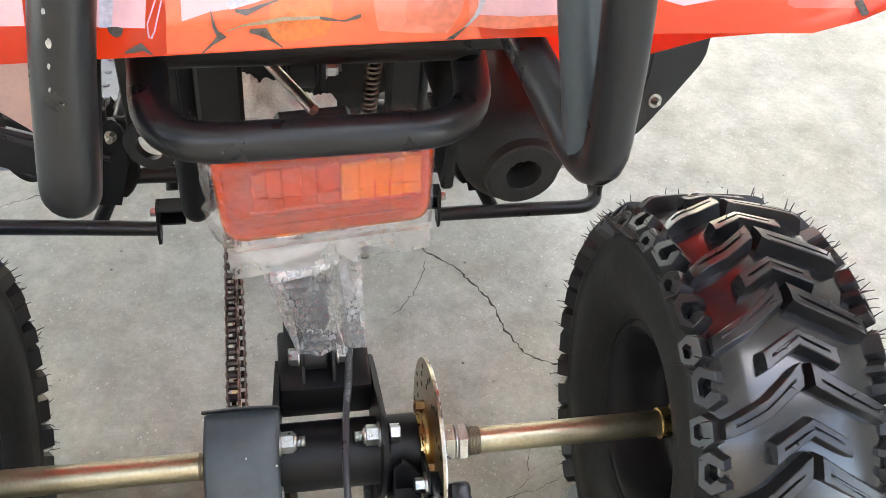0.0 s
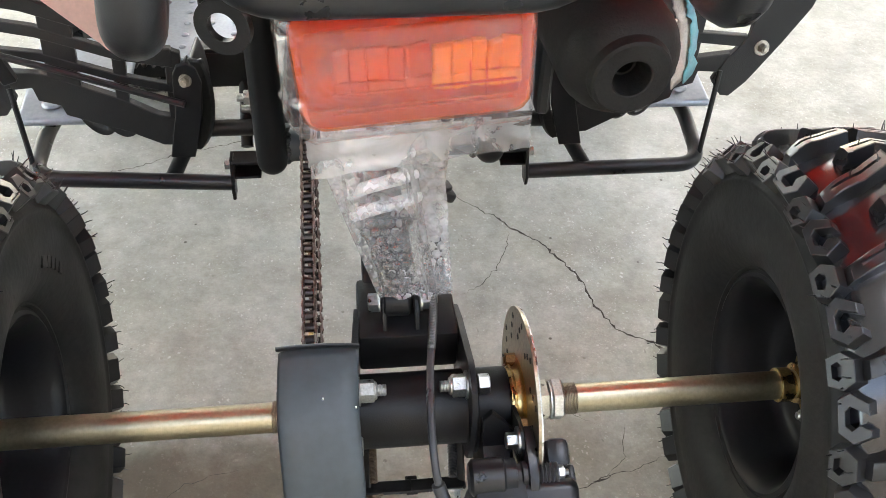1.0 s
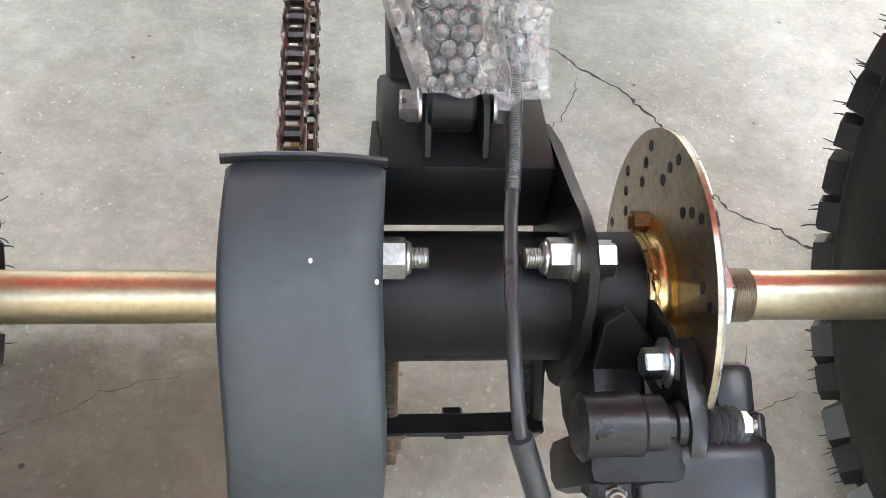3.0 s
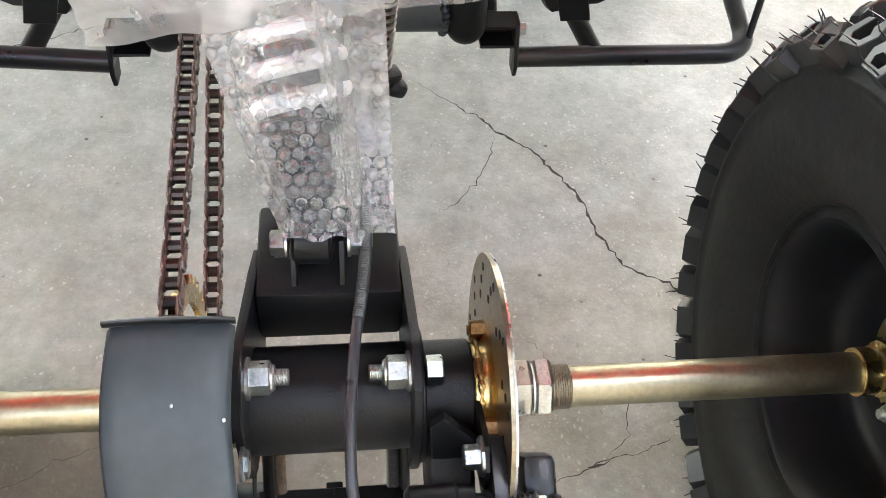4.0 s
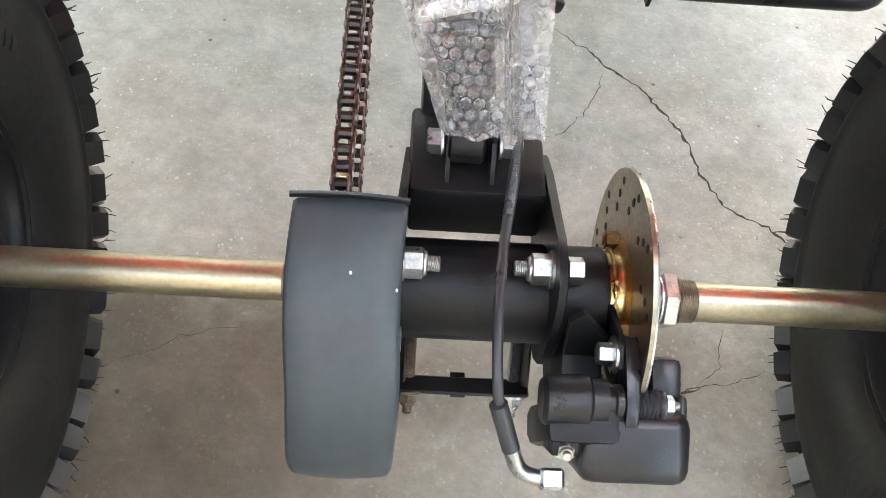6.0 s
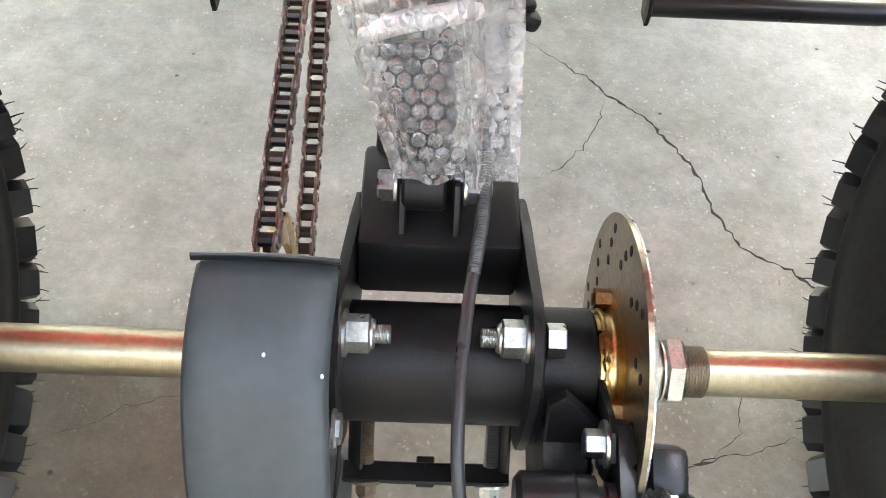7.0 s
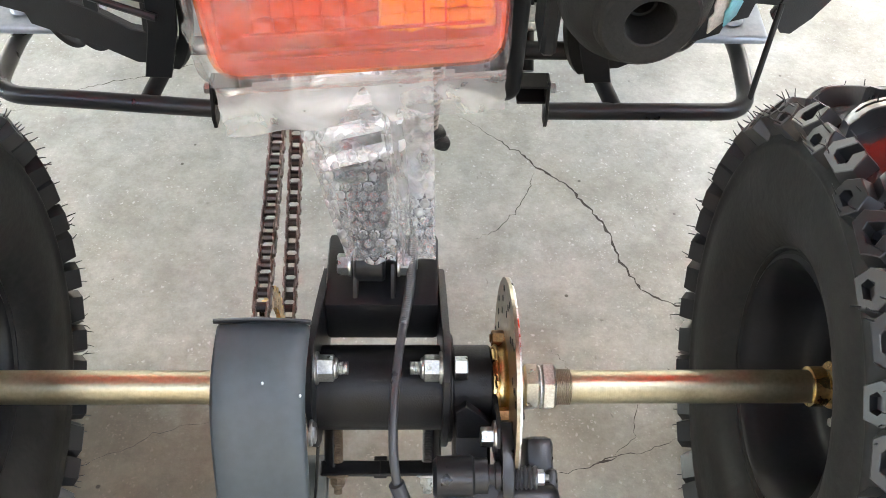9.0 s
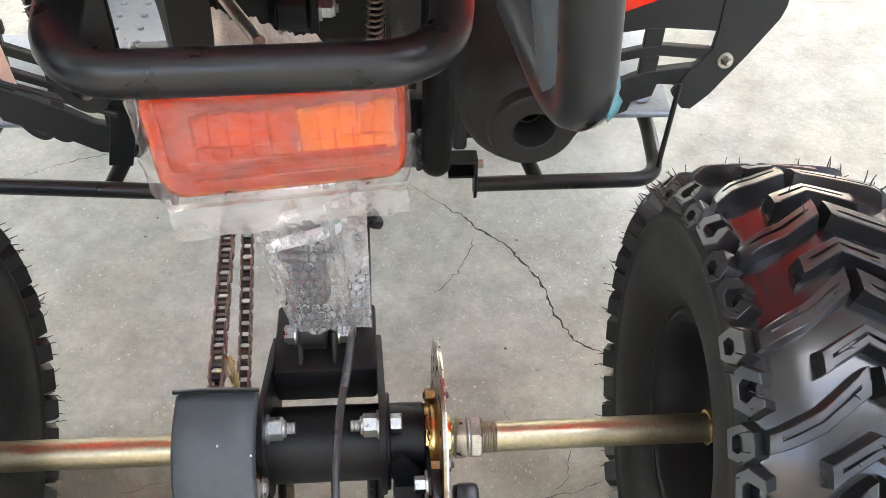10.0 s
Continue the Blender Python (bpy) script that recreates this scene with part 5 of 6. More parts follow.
    fastener(bike, "guard_bolt", local(at(0.492, 0.395) + Vector((0, -0.003, 0))), (0, -1, 0.3), 0.011, 0.007, 0.010, 0.006, 0.0035, STEEL, label="dull steel bolt with washer")
    if s < 0:
        bm = bmesh.new()
        tube(bm, [at(0.226, 0.377) + Vector((0, -0.016, 0)), at(0.357, 0.405) + Vector((0, -0.016, 0)), at(0.432, 0.420) + Vector((0, -0.016, 0))], 0.0042, 0.02, 10)
        stay = bit("guard_stay", bm, GREY, "grey steel rod across the guard")
        bm = bmesh.new()
        box(bm, at(0.431, 0.402) + Vector((0, -0.016, 0)), (0.018, 0.012, 0.034), 0.002, pose(0, 0, 0, 0, -18, 0))
        bit("stay_clamp", bm, GREY, "", stay)
    # aluminium foot plate ahead of it with raised dimples, and its rolled outer edge
    bm = bmesh.new()
    box(bm, (cx + s * 0.275, 0.735, 0.275), (0.19, 0.27, 0.006), 0.002)
    for i in range(5):
        for j in range(7):
            lathe(bm, [(0, 0.0055), (0.002, 0.005), (0.0035, 0.0025), (0.0035, 0)], 10, Matrix.Translation((cx + s * (0.20 + 0.036 * i), 0.62 + 0.036 * j, 0.2778)) @ pose(0, 0, 0, 0, -90, 0))
    bit("foot_plate", bm, ALU, "pressed aluminium foot plate with raised dimples")
    bm = bmesh.new()
    box(bm, (cx + s * 0.385, 0.53, 0.302), (0.13, 0.17, 0.012), 0.005, pose(0, 0, 0, 8, 0, 0), 3)
    lathe(bm, [(0, 0.014), (0.003, 0.012), (0.005, 0.006), (0.005, 0)], 20, Matrix.Translation((cx + s * 0.41, 0.475, 0.3015)) @ pose(0, 0, 0, 0, -90, 0))
    bit("foot_plate_edge", bm, ALU, "rolled aluminium edge of the foot plate")
    # serrated peg edge
    bm = bmesh.new()
    teeth_n = 12
    pts = [(0.0, 0.0)]
    for k in range(teeth_n):
        pts += [(0.012 * k + 0.002, 0.020), (0.012 * k + 0.004, 0.022), (0.012 * k + 0.008, 0.014), (0.012 * k + 0.010, 0.014)]
    pts += [(0.012 * teeth_n, 0.0)]
    prism(bm, pts, 0.02, Matrix.Translation((cx + s * 0.19 - (0.144 if s < 0 else 0), 0.60, 0.274)) @ pose(0, 0, 0, 90, 0, 0))
    bit("serrated_peg", bm, BLACK, "black serrated foot peg")
    bm = bmesh.new()
    box(bm, (cx + s * 0.185, 0.505, 0.336), (0.09, 0.03, 0.055), 0.004, segments=2)
    box(bm, (cx + s * 0.185, 0.492, 0.362), (0.06, 0.006, 0.006), 0.001)
    bit("peg_bracket", bm, BLACK, "black foot peg bracket")
    bm = bmesh.new()
    tube(bm, [(cx + s * 0.17, 0.435, 0.253), (cx + s * 0.17, 0.505, 0.323)], 0.008, sides=12)
    bit("peg_stay", bm, BLACK)


heel_guard(-1, -0.008)
heel_guard(1, -0.008)

# muffler ---------------------------------------------------------------------------------
M0, M1 = Vector((0.171, 0.043, 0.577)), Vector((0.150, 0.41, 0.595))
bm = bmesh.new()
lathe(bm, [(0.05, 0.0), (0.05, 0.013), (0.008, 0.0145), (0.0, 0.0158), (-0.001, 0.0170), (-0.001, 0.0300), (0.0008, 0.0325), (0.0085, 0.0345), (0.0110, 0.0380), (0.0160, 0.0430), (0.0240, 0.0475), (0.0340, 0.0505), (0.038, 0.0510),  (0.30, 0.0510), (0.34, 0.04), (0.36, 0.02), (0.36, 0.0)], 56, along(M0, M1))
muffler = bit("muffler", bm, HEAT_BLACK, "matt black muffler with a round outlet")
bm = bmesh.new()
lathe(bm, [(0.022, 0.0085), (0.022, 0.0105), (0.05, 0.0105), (0.05, 0.0085)], 24, along(M0, M1), True)
bit("outlet_pipe", bm, HEAT_BLACK, "", muffler)


def ragged_strip(name, path, first, last, mat, label, seed):
    """A torn strip that follows a path down the muffler's side; first, last: its left and right edge across."""
    bm = bmesh.new()
    pts = rounded(path, 0.03, 6)
    rows = []
    for k, p in enumerate(pts):
        t = k / (len(pts) - 1)
        rag = 0.003 * noise.noise(Vector((t * 14, seed, 0)))
        a, c = first[0] + (first[1] - first[0]) * t + rag, last[0] + (last[1] - last[0]) * t + 0.003 * noise.noise(Vector((t * 11, seed, 5)))
        rows.append([bm.verts.new(p + Vector((a + (c - a) * q, 0.010 * q + 0.004 * noise.noise(Vector((t * 9, q * 3, seed))), 0.35 * (a + (c - a) * q)))) for q in (0, 0.33, 0.66, 1)])
    for a, c in zip(rows, rows[1:]):
        for q in range(3):
            bm.faces.new((a[q], a[q + 1], c[q + 1], c[q]))
    ob = bit(name, bm, mat, label, muffler, angle=60)
    s = ob.modifiers.new("thickness", "SOLIDIFY")
    s.thickness = 0.0012


TORN = [(0.200, 0.090, 0.640), (0.224, 0.105, 0.606), (0.240, 0.118, 0.575), (0.247, 0.125, 0.540), (0.248, 0.128, 0.515)]
ragged_strip("paper_edge", TORN, (-0.004, -0.006), (0.006, 0.008), FOAM, "crumpled torn paper edge", 2.0)
ragged_strip("tape_strip", [(x + 0.002, y + 0.004, z) for x, y, z in TORN], (0.004, 0.004), (0.008, 0.015), BLUE, "pale blue tape end", 6.0)
bm = bmesh.new()
box(bm, (0.128, 0.16, 0.545), (0.012, 0.05, 0.12), 0.003)
bit("muffler_bracket", bm, BLACK)

# rear bumper ---------------------------------------------------------------------------
bm = bmesh.new()
tube(bm, [(-0.130, 0.10, 0.730), (-0.116, -0.072, 0.705), (0.098, -0.048, 0.696), (0.112, 0.12, 0.724)], 0.0135, 0.045, 22)
rack = bit("bumper_crossbar", bm, GREY, "black bent tube rear rack bar")
bm = bmesh.new()
tube(bm, [(-0.124, 0.016, 0.723), (0.108, 0.022, 0.723)], 0.0145, sides=20)
bit("upper_crossbar", bm, BLACK, "black tube across below the fender", rack)
for s, pts in ((-1, [(-0.120, -0.07, 0.93), (-0.143, -0.108, 0.824), (-0.155, -0.139, 0.703), (-0.166, 0.024, 0.744), (-0.15, 0.14, 0.74)]), (1, [(0.123, -0.150, 0.94), (0.1405, -0.153, 0.834), (0.1540, -0.143, 0.713), (0.120, -0.036, 0.765), (0.105, 0.10, 0.76)])):
    bm = bmesh.new()
    tube(bm, pts, 0.0165 if s < 0 else 0.0138, 0.045, 24)
    loop = bit("bumper_loop", bm, GREY, "black bent tube rear bumper loop with paint chips")
    if s > 0:
        bm = bmesh.new()
        tube(bm, [(0.148, -0.124, 0.722), (0.114, -0.075, 0.93)], 0.0130, sides=16)
        bit("bumper_brace", bm, COVER, "blue-grey satin brace", loop)
    else:
        rnd = random.Random(3)
        for x, y, z, size in ((-0.1465, -0.1265, 0.8290, 0.0012), (-0.1455, -0.1345, 0.8165, 0.0018), (-0.1462, -0.1415, 0.8080, 0.0009), (-0.1468, -0.1475, 0.7985, 0.0007)):
            bm = bmesh.new()
            edge = [(size * (0.55 + 0.25 * rnd.random()) * math.cos(a * 0.7), size * (0.9 + 0.7 * rnd.random()) * math.sin(a * 0.7)) for a in range(9)]
            prism(bm, edge, 0.0016, Matrix.Translation((x, y, z)) @ pose(0, 0, 0, 90, 0, 0))
            bit("paint_chip", bm, CHIPPED, "", loop)
bm = bmesh.new()
tube(bm, [(-0.135, 0.372, 0.298), (0.125, 0.374, 0.298)], 0.021, sides=20)
cross = bit("frame_cross_tube", bm, COVER, "thick blue-grey satin frame cross tube")
for x in (-0.121, 0.107):
    bm = bmesh.new()
    rnd = random.Random(4)
    for k in range(22):
        a = 2 * math.pi * k / 22
        lump = 0.0036 + 0.0012 * rnd.random()
        lathe(bm, [(-lump, 0), (-0.7 * lump, 0.7 * lump), (0, lump), (0.7 * lump, 0.7 * lump), (lump, 0)], 8, Matrix.Translation((x + rnd.uniform(-0.001, 0.001), 0.3735 + 0.0212 * math.cos(a), 0.298 + 0.0212 * math.sin(a))))
    bit("weld_bead", bm, COVER, "lumpy painted weld bead", cross)
# cross plate and frame ends under the fender
bm = bmesh.new()
box(bm, (0, 0.03, 0.752), (0.30, 0.09, 0.010), 0.002)
box(bm, (0.113, 0.02, 0.742), (0.040, 0.06, 0.020), 0.003)
box(bm, (-0.118, 0.03, 0.742), (0.045, 0.06, 0.020), 0.003)
bit("seat_frame_plate", bm, BLACK, "black steel plate below the fender")
for x, wide in ((-0.086, 0.042), (0.081, 0.032)):
    bm = bmesh.new()
    box(bm, (x, 0.16, 0.66), (wide, 0.022, 0.20), 0.004)
    bit("frame_upright", bm, BLACK, "black rectangular frame upright")
bm = bmesh.new()
box(bm, (-0.01, 0.30, 0.62), (0.19, 0.10, 0.20), 0.012, segments=2)
box(bm, (-0.01, 0.34, 0.47), (0.15, 0.14, 0.13), 0.015, segments=2)
bit("engine_block", bm, BLACK, "dark engine and frame in shade")
# plate with a round hole
bm = bmesh.new()
lathe(bm, [(-0.003, 0.0105), (-0.003, 0.0200), (0.003, 0.0200), (0.003, 0.0105)], 32, Matrix.Translation((-0.129, 0.008, 0.647)) @ pose(0, 0, 0, 0, 0, 70), True)
box(bm, (-0.126, 0.025, 0.69), (0.04, 0.006, 0.075), 0.001)
bit("lifting_eye", bm, BLACK, "black steel plate with a round hole")
# upper shock mount, spring and rod seen past the rack bar
EYE = Vector((-0.011, 0.200, 0.589))
bm = bmesh.new()
lathe(bm, [(-0.0135, 0), (-0.0135, 0.0155), (-0.0115, 0.0185), (0.0115, 0.0185), (0.0135, 0.0155), (0.0135, 0)], 30, Matrix.Translation(EYE))
lathe(bm, [(0, 0), (0, 0.012), (0.05, 0.013), (0.05, 0)], 20, along(EYE, EYE + Vector((-0.003, 0.03, -0.1))))
bit("upper_shock_eye", bm, BLACK, "black upper eye of the shock absorber", shock)
for x in (-0.0215, 0.0175):
    bm = bmesh.new()
    prism(bm, [(0.180, 0.576), (0.220, 0.576), (0.224, 0.640), (0.176, 0.640)], 0.004, Matrix.Translation((EYE.x + x, 0, 0)) @ ACROSS, 0.001)
    bit("upper_shock_mount", bm, BLACK, "black upright plate beside the shock absorber eye")
fastener(bike, "mount_bolt", local(EYE + Vector((0.0215, 0, 0))), (1, 0, 0), 0.0150, 0.009, 0.0105, 0.005, 0.004, label="zinc plated flange nut")
bm = bmesh.new()
tube(bm, [(-0.055, 0.06, 0.700), (-0.012, -0.015, 0.690)], 0.0042, sides=12)
bit("lamp_rod", bm, STEEL, "dull bare steel rod")
ROD_A, ROD_B = Vector((0.0410, 0.188, 0.371)), Vector((0.0610, 0.200, 0.63))
rod_m = along(ROD_A, ROD_B)
bm = bmesh.new()
coils = 46
pts = [rod_m @ Vector(((ROD_B - ROD_A).length * k / (coils * 12), 0.0070 * math.cos(2 * math.pi * k / 12), 0.0070 * math.sin(2 * math.pi * k / 12))) for k in range(coils * 12)]
rings = []
rod_dir = (ROD_B - ROD_A).normalized()
for i, p in enumerate(pts):
    t = (pts[min(i + 1, len(pts) - 1)] - pts[max(i - 1, 0)]).normalized()
    u = (rod_dir - t * t.dot(rod_dir)).normalized()
    v = t.cross(u)
    rings.append([bm.verts.new(p + (u * math.cos(k * math.pi / 3) + v * math.sin(k * math.pi / 3)) * 0.0013) for k in range(6)])
for a, c in zip(rings, rings[1:]):
    for k in range(6):
        bm.faces.new((a[k], a[(k + 1) % 6], c[(k + 1) % 6], c[k]))
bit("return_spring", bm, STEEL, "long thin coil return spring")
bm = bmesh.new()
tube(bm, [ROD_A - rod_dir * 0.02, ROD_B], 0.0045, sides=10)
bit("spring_rod", bm, BLACK)
bm = bmesh.new()
box(bm, ROD_A - rod_dir * 0.006 + Vector((0.005, 0, 0)), (0.020, 0.013, 0.011), 0.003, pose(0, 0, 0, 15, 10, 30), 2)
box(bm, ROD_A - rod_dir * 0.016 + Vector((0.0125, 0, 0)), (0.015, 0.014, 0.012), 0.004, pose(0, 0, 0, 0, 25, 15), 2)
bit("rubber_cap", bm, PLASTIC, "small black rubber rod end")

# rear fender --------------------------------------------------------------------------
bm = bmesh.new()
prof = [(-0.050, 0.756), (-0.064, 0.764), (-0.063, 0.782), (-0.042, 0.815), (-0.004, 0.850), (0.10, 0.885), (0.30, 0.88)]
cols = [(-0.60, 0.10, 0.06), (-0.50, 0.06, 0.05), (-0.40, 0.03, 0.035), (-0.33, 0.0, 0.008), (-0.2, 0, 0.0022), (-0.1, 0.0, 0.0040), (0, 0, 0.0065), (0.1, 0, 0.0080), (0.2, 0, 0.0073), (0.313, 0.0, 0.0032), (0.345, 0.0, 0.0118), (0.40, 0.01, 0.028), (0.48, 0.03, 0.050), (0.58, 0.07, 0.075)]
rows = [[bm.verts.new((x, y + dy, z + dz + 0.028 * x)) for y, z in prof] for x, dy, dz in cols]
for a, c in zip(rows, rows[1:]):
    for k in range(len(prof) - 1):
        bm.faces.new((a[k], a[k + 1], c[k + 1], c[k]))
fender = bit("rear_fender", bm, FENDER, "glossy orange rear fender with pale and black graphics", angle=50)
bm = bmesh.new()
rows = [[bm.verts.new((x, y + dy + 0.007, z + dz + 0.028 * x - (0.006 if k > 3 else 0))) for k, (y, z) in enumerate(prof)] for x, dy, dz in cols]
for a, c in zip(rows, rows[1:]):
    for k in range(len(prof) - 1):
        bm.faces.new((a[k], a[k + 1], c[k + 1], c[k]))
bit("fender_lining", bm, ORANGE, "plain orange underside of the fender", fender, 50)
sol = fender.modifiers.new("thickness", "SOLIDIFY")
sol.thickness, sol.offset = 0.003, -1

# printed stickers on the fender, laid just over it: pale panels and tapering black strokes


def on_fender(x, s, lift=0.0008):
    """The place on the fender's rear edge at x, s counted along its profile's corners."""
    k = min(int(s), 4)
    (y0, z0), (y1, z1) = prof[k], prof[k + 1]
    out = Vector((0, -(z1 - z0), y1 - y0)).normalized()
    dy, dz = 0.0, 0.0
    for (xa, ya, za), (xb, yb, zb) in zip(cols, cols[1:]):
        if xa <= x <= xb:
            f = (x - xa) / (xb - xa)
            dy, dz = ya + (yb - ya) * f, za + (zb - za) * f
    return Vector((x, y0 + (y1 - y0) * (s - k) + dy, z0 + (z1 - z0) * (s - k) + dz + 0.028 * x)) + out * lift


def sticker(lower, upper, mat, label, lift):
    """A panel between two (x, s) edges."""
    bm = bmesh.new()
    grid = []
    for i in range(13):
        f = i / 12
        a = Vector(lower[0]).lerp(Vector(lower[1]), f)
        c = Vector(upper[0]).lerp(Vector(upper[1]), f)
        grid.append([bm.verts.new(on_fender(*a.lerp(c, j / 16), lift)) for j in range(17)])
    for p, q in zip(grid, grid[1:]):
        for j in range(16):
            bm.faces.new((p[j], p[j + 1], q[j + 1], q[j]))
    bit("sticker", bm, mat, label, fender)


def decal(one, two, mat, label, lift=0.0009):
    """A printed shape between two lines of (x, s) corners."""
    bm = bmesh.new()
    grid = []
    for k in range(len(one) - 1):
        for i in range(5 if k == len(one) - 2 else 4):
            a, c = Vector(one[k]).lerp(Vector(one[k + 1]), i / 4), Vector(two[k]).lerp(Vector(two[k + 1]), i / 4)
            grid.append([bm.verts.new(on_fender(*a.lerp(c, j / 10), lift)) for j in range(11)])
    for p, q in zip(grid, grid[1:]):
        for j in range(10):
            bm.faces.new((p[j], p[j + 1], q[j + 1], q[j]))
    bit("printed_shape", bm, mat, label, fender)


PANEL, STROKE = "pale pink printed panel", "dark grey printed stroke"
sticker([(-0.100, 1.06), (0.088, 1.06)], [(-0.096, 3.4), (0.068, 3.4)], PALE_ORANGE, "paler orange printed panel", 0.0005)
decal([(-0.043, 1.35), (-0.024, 1.30), (-0.006, 1.48)], [(-0.038, 2.6), (-0.020, 2.6), (-0.002, 2.5)], AMBER_PRINT, "yellowish orange printed patch", 0.0007)
decal([(0.024, 1.50), (0.045, 1.36), (0.066, 1.30)], [(0.020, 2.5), (0.045, 2.5), (0.078, 2.4)], SALMON, "salmon printed patch", 0.0007)
decal([(0.079, 1.52), (0.100, 1.34), (0.137, 1.42), (0.150, 1.60)], [(0.077, 3.2), (0.100, 3.2), (0.136, 3.2), (0.150, 3.2)], SALMON, "salmon printed panel", 0.0007)
decal([(0.084, 1.92), (0.110, 1.80), (0.138, 1.84)], [(0.084, 3.2), (0.110, 3.2), (0.138, 3.2)], LAVENDER, PANEL, 0.0010)
decal([(-0.240, 2.16), (-0.1745, 2.11)], [(-0.240, 3.2), (-0.1745, 3.2)], LAVENDER, PANEL)
decal([(-0.152, 2.08), (-0.110, 2.00)], [(-0.152, 3.2), (-0.105, 3.2)], LAVENDER, PANEL)
decal([(-0.135, 2.04), (-0.128, 2.03)], [(-0.131, 3.2), (-0.122, 3.2)], BLUE_PRINT, "pale blue printed band", 0.0012)
decal([(-0.0895, 2.07), (-0.074, 2.18), (-0.059, 2.22), (-0.040, 2.40)], [(-0.0885, 3.2), (-0.074, 3.2), (-0.059, 3.2), (-0.040, 3.2)], LAVENDER, PANEL)
decal([(-0.062, 2.20), (-0.048, 2.28), (-0.030, 2.40)], [(-0.064, 2.30), (-0.052, 2.46), (-0.036, 2.70)], BLUE_PRINT, "pale blue printed band", 0.0012)
decal([(0.203, 2.10), (0.216, 2.02), (0.240, 2.12)], [(0.203, 2.8), (0.216, 2.8), (0.240, 2.8)], LAVENDER, PANEL)
for one, two in (
    ([(-0.1090, 1.70), (-0.1090, 2.05), (-0.1035, 2.40)], [(-0.1080, 1.70), (-0.1082, 2.05), (-0.1026, 2.40)]),
    ([(-0.1080, 1.66), (-0.1045, 2.02), (-0.1000, 2.40)], [(-0.1068, 1.66), (-0.1036, 2.02), (-0.0992, 2.40)]),
):
    decal(one, two, LAVENDER, "pale printed outline", 0.0012)
for one, two in (
    ([(-0.0732, 2.20), (-0.0722, 1.88), (-0.0702, 1.58)], [(-0.0728, 2.20), (-0.0692, 1.80), (-0.0648, 1.58)]),
    ([(-0.0704, 1.64), (-0.0748, 1.36), (-0.0802, 1.06)], [(-0.0650, 1.58), (-0.0728, 1.34), (-0.0792, 1.06)]),
    ([(-0.0522, 1.70), (-0.0462, 1.58), (-0.0398, 1.36), (-0.0335, 1.10)], [(-0.0510, 1.82), (-0.0420, 1.83), (-0.0388, 1.46), (-0.0325, 1.10)]),
    ([(-0.0590, 2.16), (-0.0530, 2.10), (-0.0430, 2.22), (-0.0340, 2.30)], [(-0.0595, 2.20), (-0.0520, 2.20), (-0.0420, 2.27), (-0.0330, 2.32)]),
    ([(-0.1305, 2.02), (-0.1288, 1.86), (-0.1265, 1.77), (-0.1238, 1.80), (-0.1220, 2.00)], [(-0.1304, 2.04), (-0.1285, 2.04), (-0.1265, 2.04), (-0.1238, 2.03), (-0.1219, 2.02)]),
    ([(-0.1235, 1.20), (-0.1180, 1.20), (-0.1130, 1.26), (-0.1075, 1.08)], [(-0.1225, 1.27), (-0.1180, 1.42), (-0.1130, 1.54), (-0.1080, 1.14)]),
    ([(0.0652, 1.08), (0.0745, 1.44)], [(0.0700, 1.08), (0.0785, 1.56)]),
    ([(0.1555, 1.64), (0.1620, 1.08)], [(0.1660, 1.72), (0.1720, 1.08)]),
    ([(0.3330, 1.95), (0.3425, 1.25)], [(0.3385, 1.95), (0.3480, 1.20)]),
):
    decal(one, two, PRINT, STROKE, 0.0014)
decal([(-0.0650, 1.75), (-0.0570, 1.91), (-0.0320, 2.00), (-0.0110, 2.00)], [(-0.0645, 1.80), (-0.0565, 1.98), (-0.0320, 2.06), (-0.0110, 2.04)], GREEN_GREY, "thin grey-green printed stroke", 0.0014)
decal([(-0.0110, 2.00), (0.0040, 1.90), (0.0135, 2.00)], [(-0.0110, 2.04), (0.0030, 1.97), (0.0130, 2.05)], PRINT, STROKE, 0.0014)
decal([(0.0755, 1.48), (0.0870, 2.30)], [(0.0785, 1.54), (0.0905, 2.30)], BLUE_PRINT, "pale blue printed stroke", 0.0014)

for s in (-1, 1):
    bm = bmesh.new()
    q = [Vector((s * 0.150, 0.05, 0.755)), Vector((s * 0.36, -0.02, 0.775)), Vector((s * 0.30, 0.12, 0.66)), Vector((s * 0.225, 0.22, 0.55)), Vector((s * 0.190, 0.22, 0.56)), Vector((s * 0.155, 0.14, 0.66))]
    if s < 0:
        q = [Vector(p) for p in ((-0.200, 0.06, 0.76), (-0.38, 0.06, 0.76), (-0.345, 0.12, 0.68), (-0.283, 0.16, 0.594), (-0.250, 0.165, 0.545), (-0.240, 0.165, 0.541), (-0.238, 0.155, 0.60))]
    lo = [bm.verts.new(p) for p in q]
    hi = [bm.verts.new(p + Vector((s * 0.002, 0.003, 0.001))) for p in q]
    bm.faces.new(lo), bm.faces.new(hi[::-1])
    for k in range(len(q)):
        j = (k + 1) % len(q)
        bm.faces.new((lo[k], lo[j], hi[j], hi[k]))
    bit("inner_fender", bm, PINK if s < 0 else ORANGE, "pale pink inner side of the fender" if s < 0 else "orange inner side of the fender", fender)

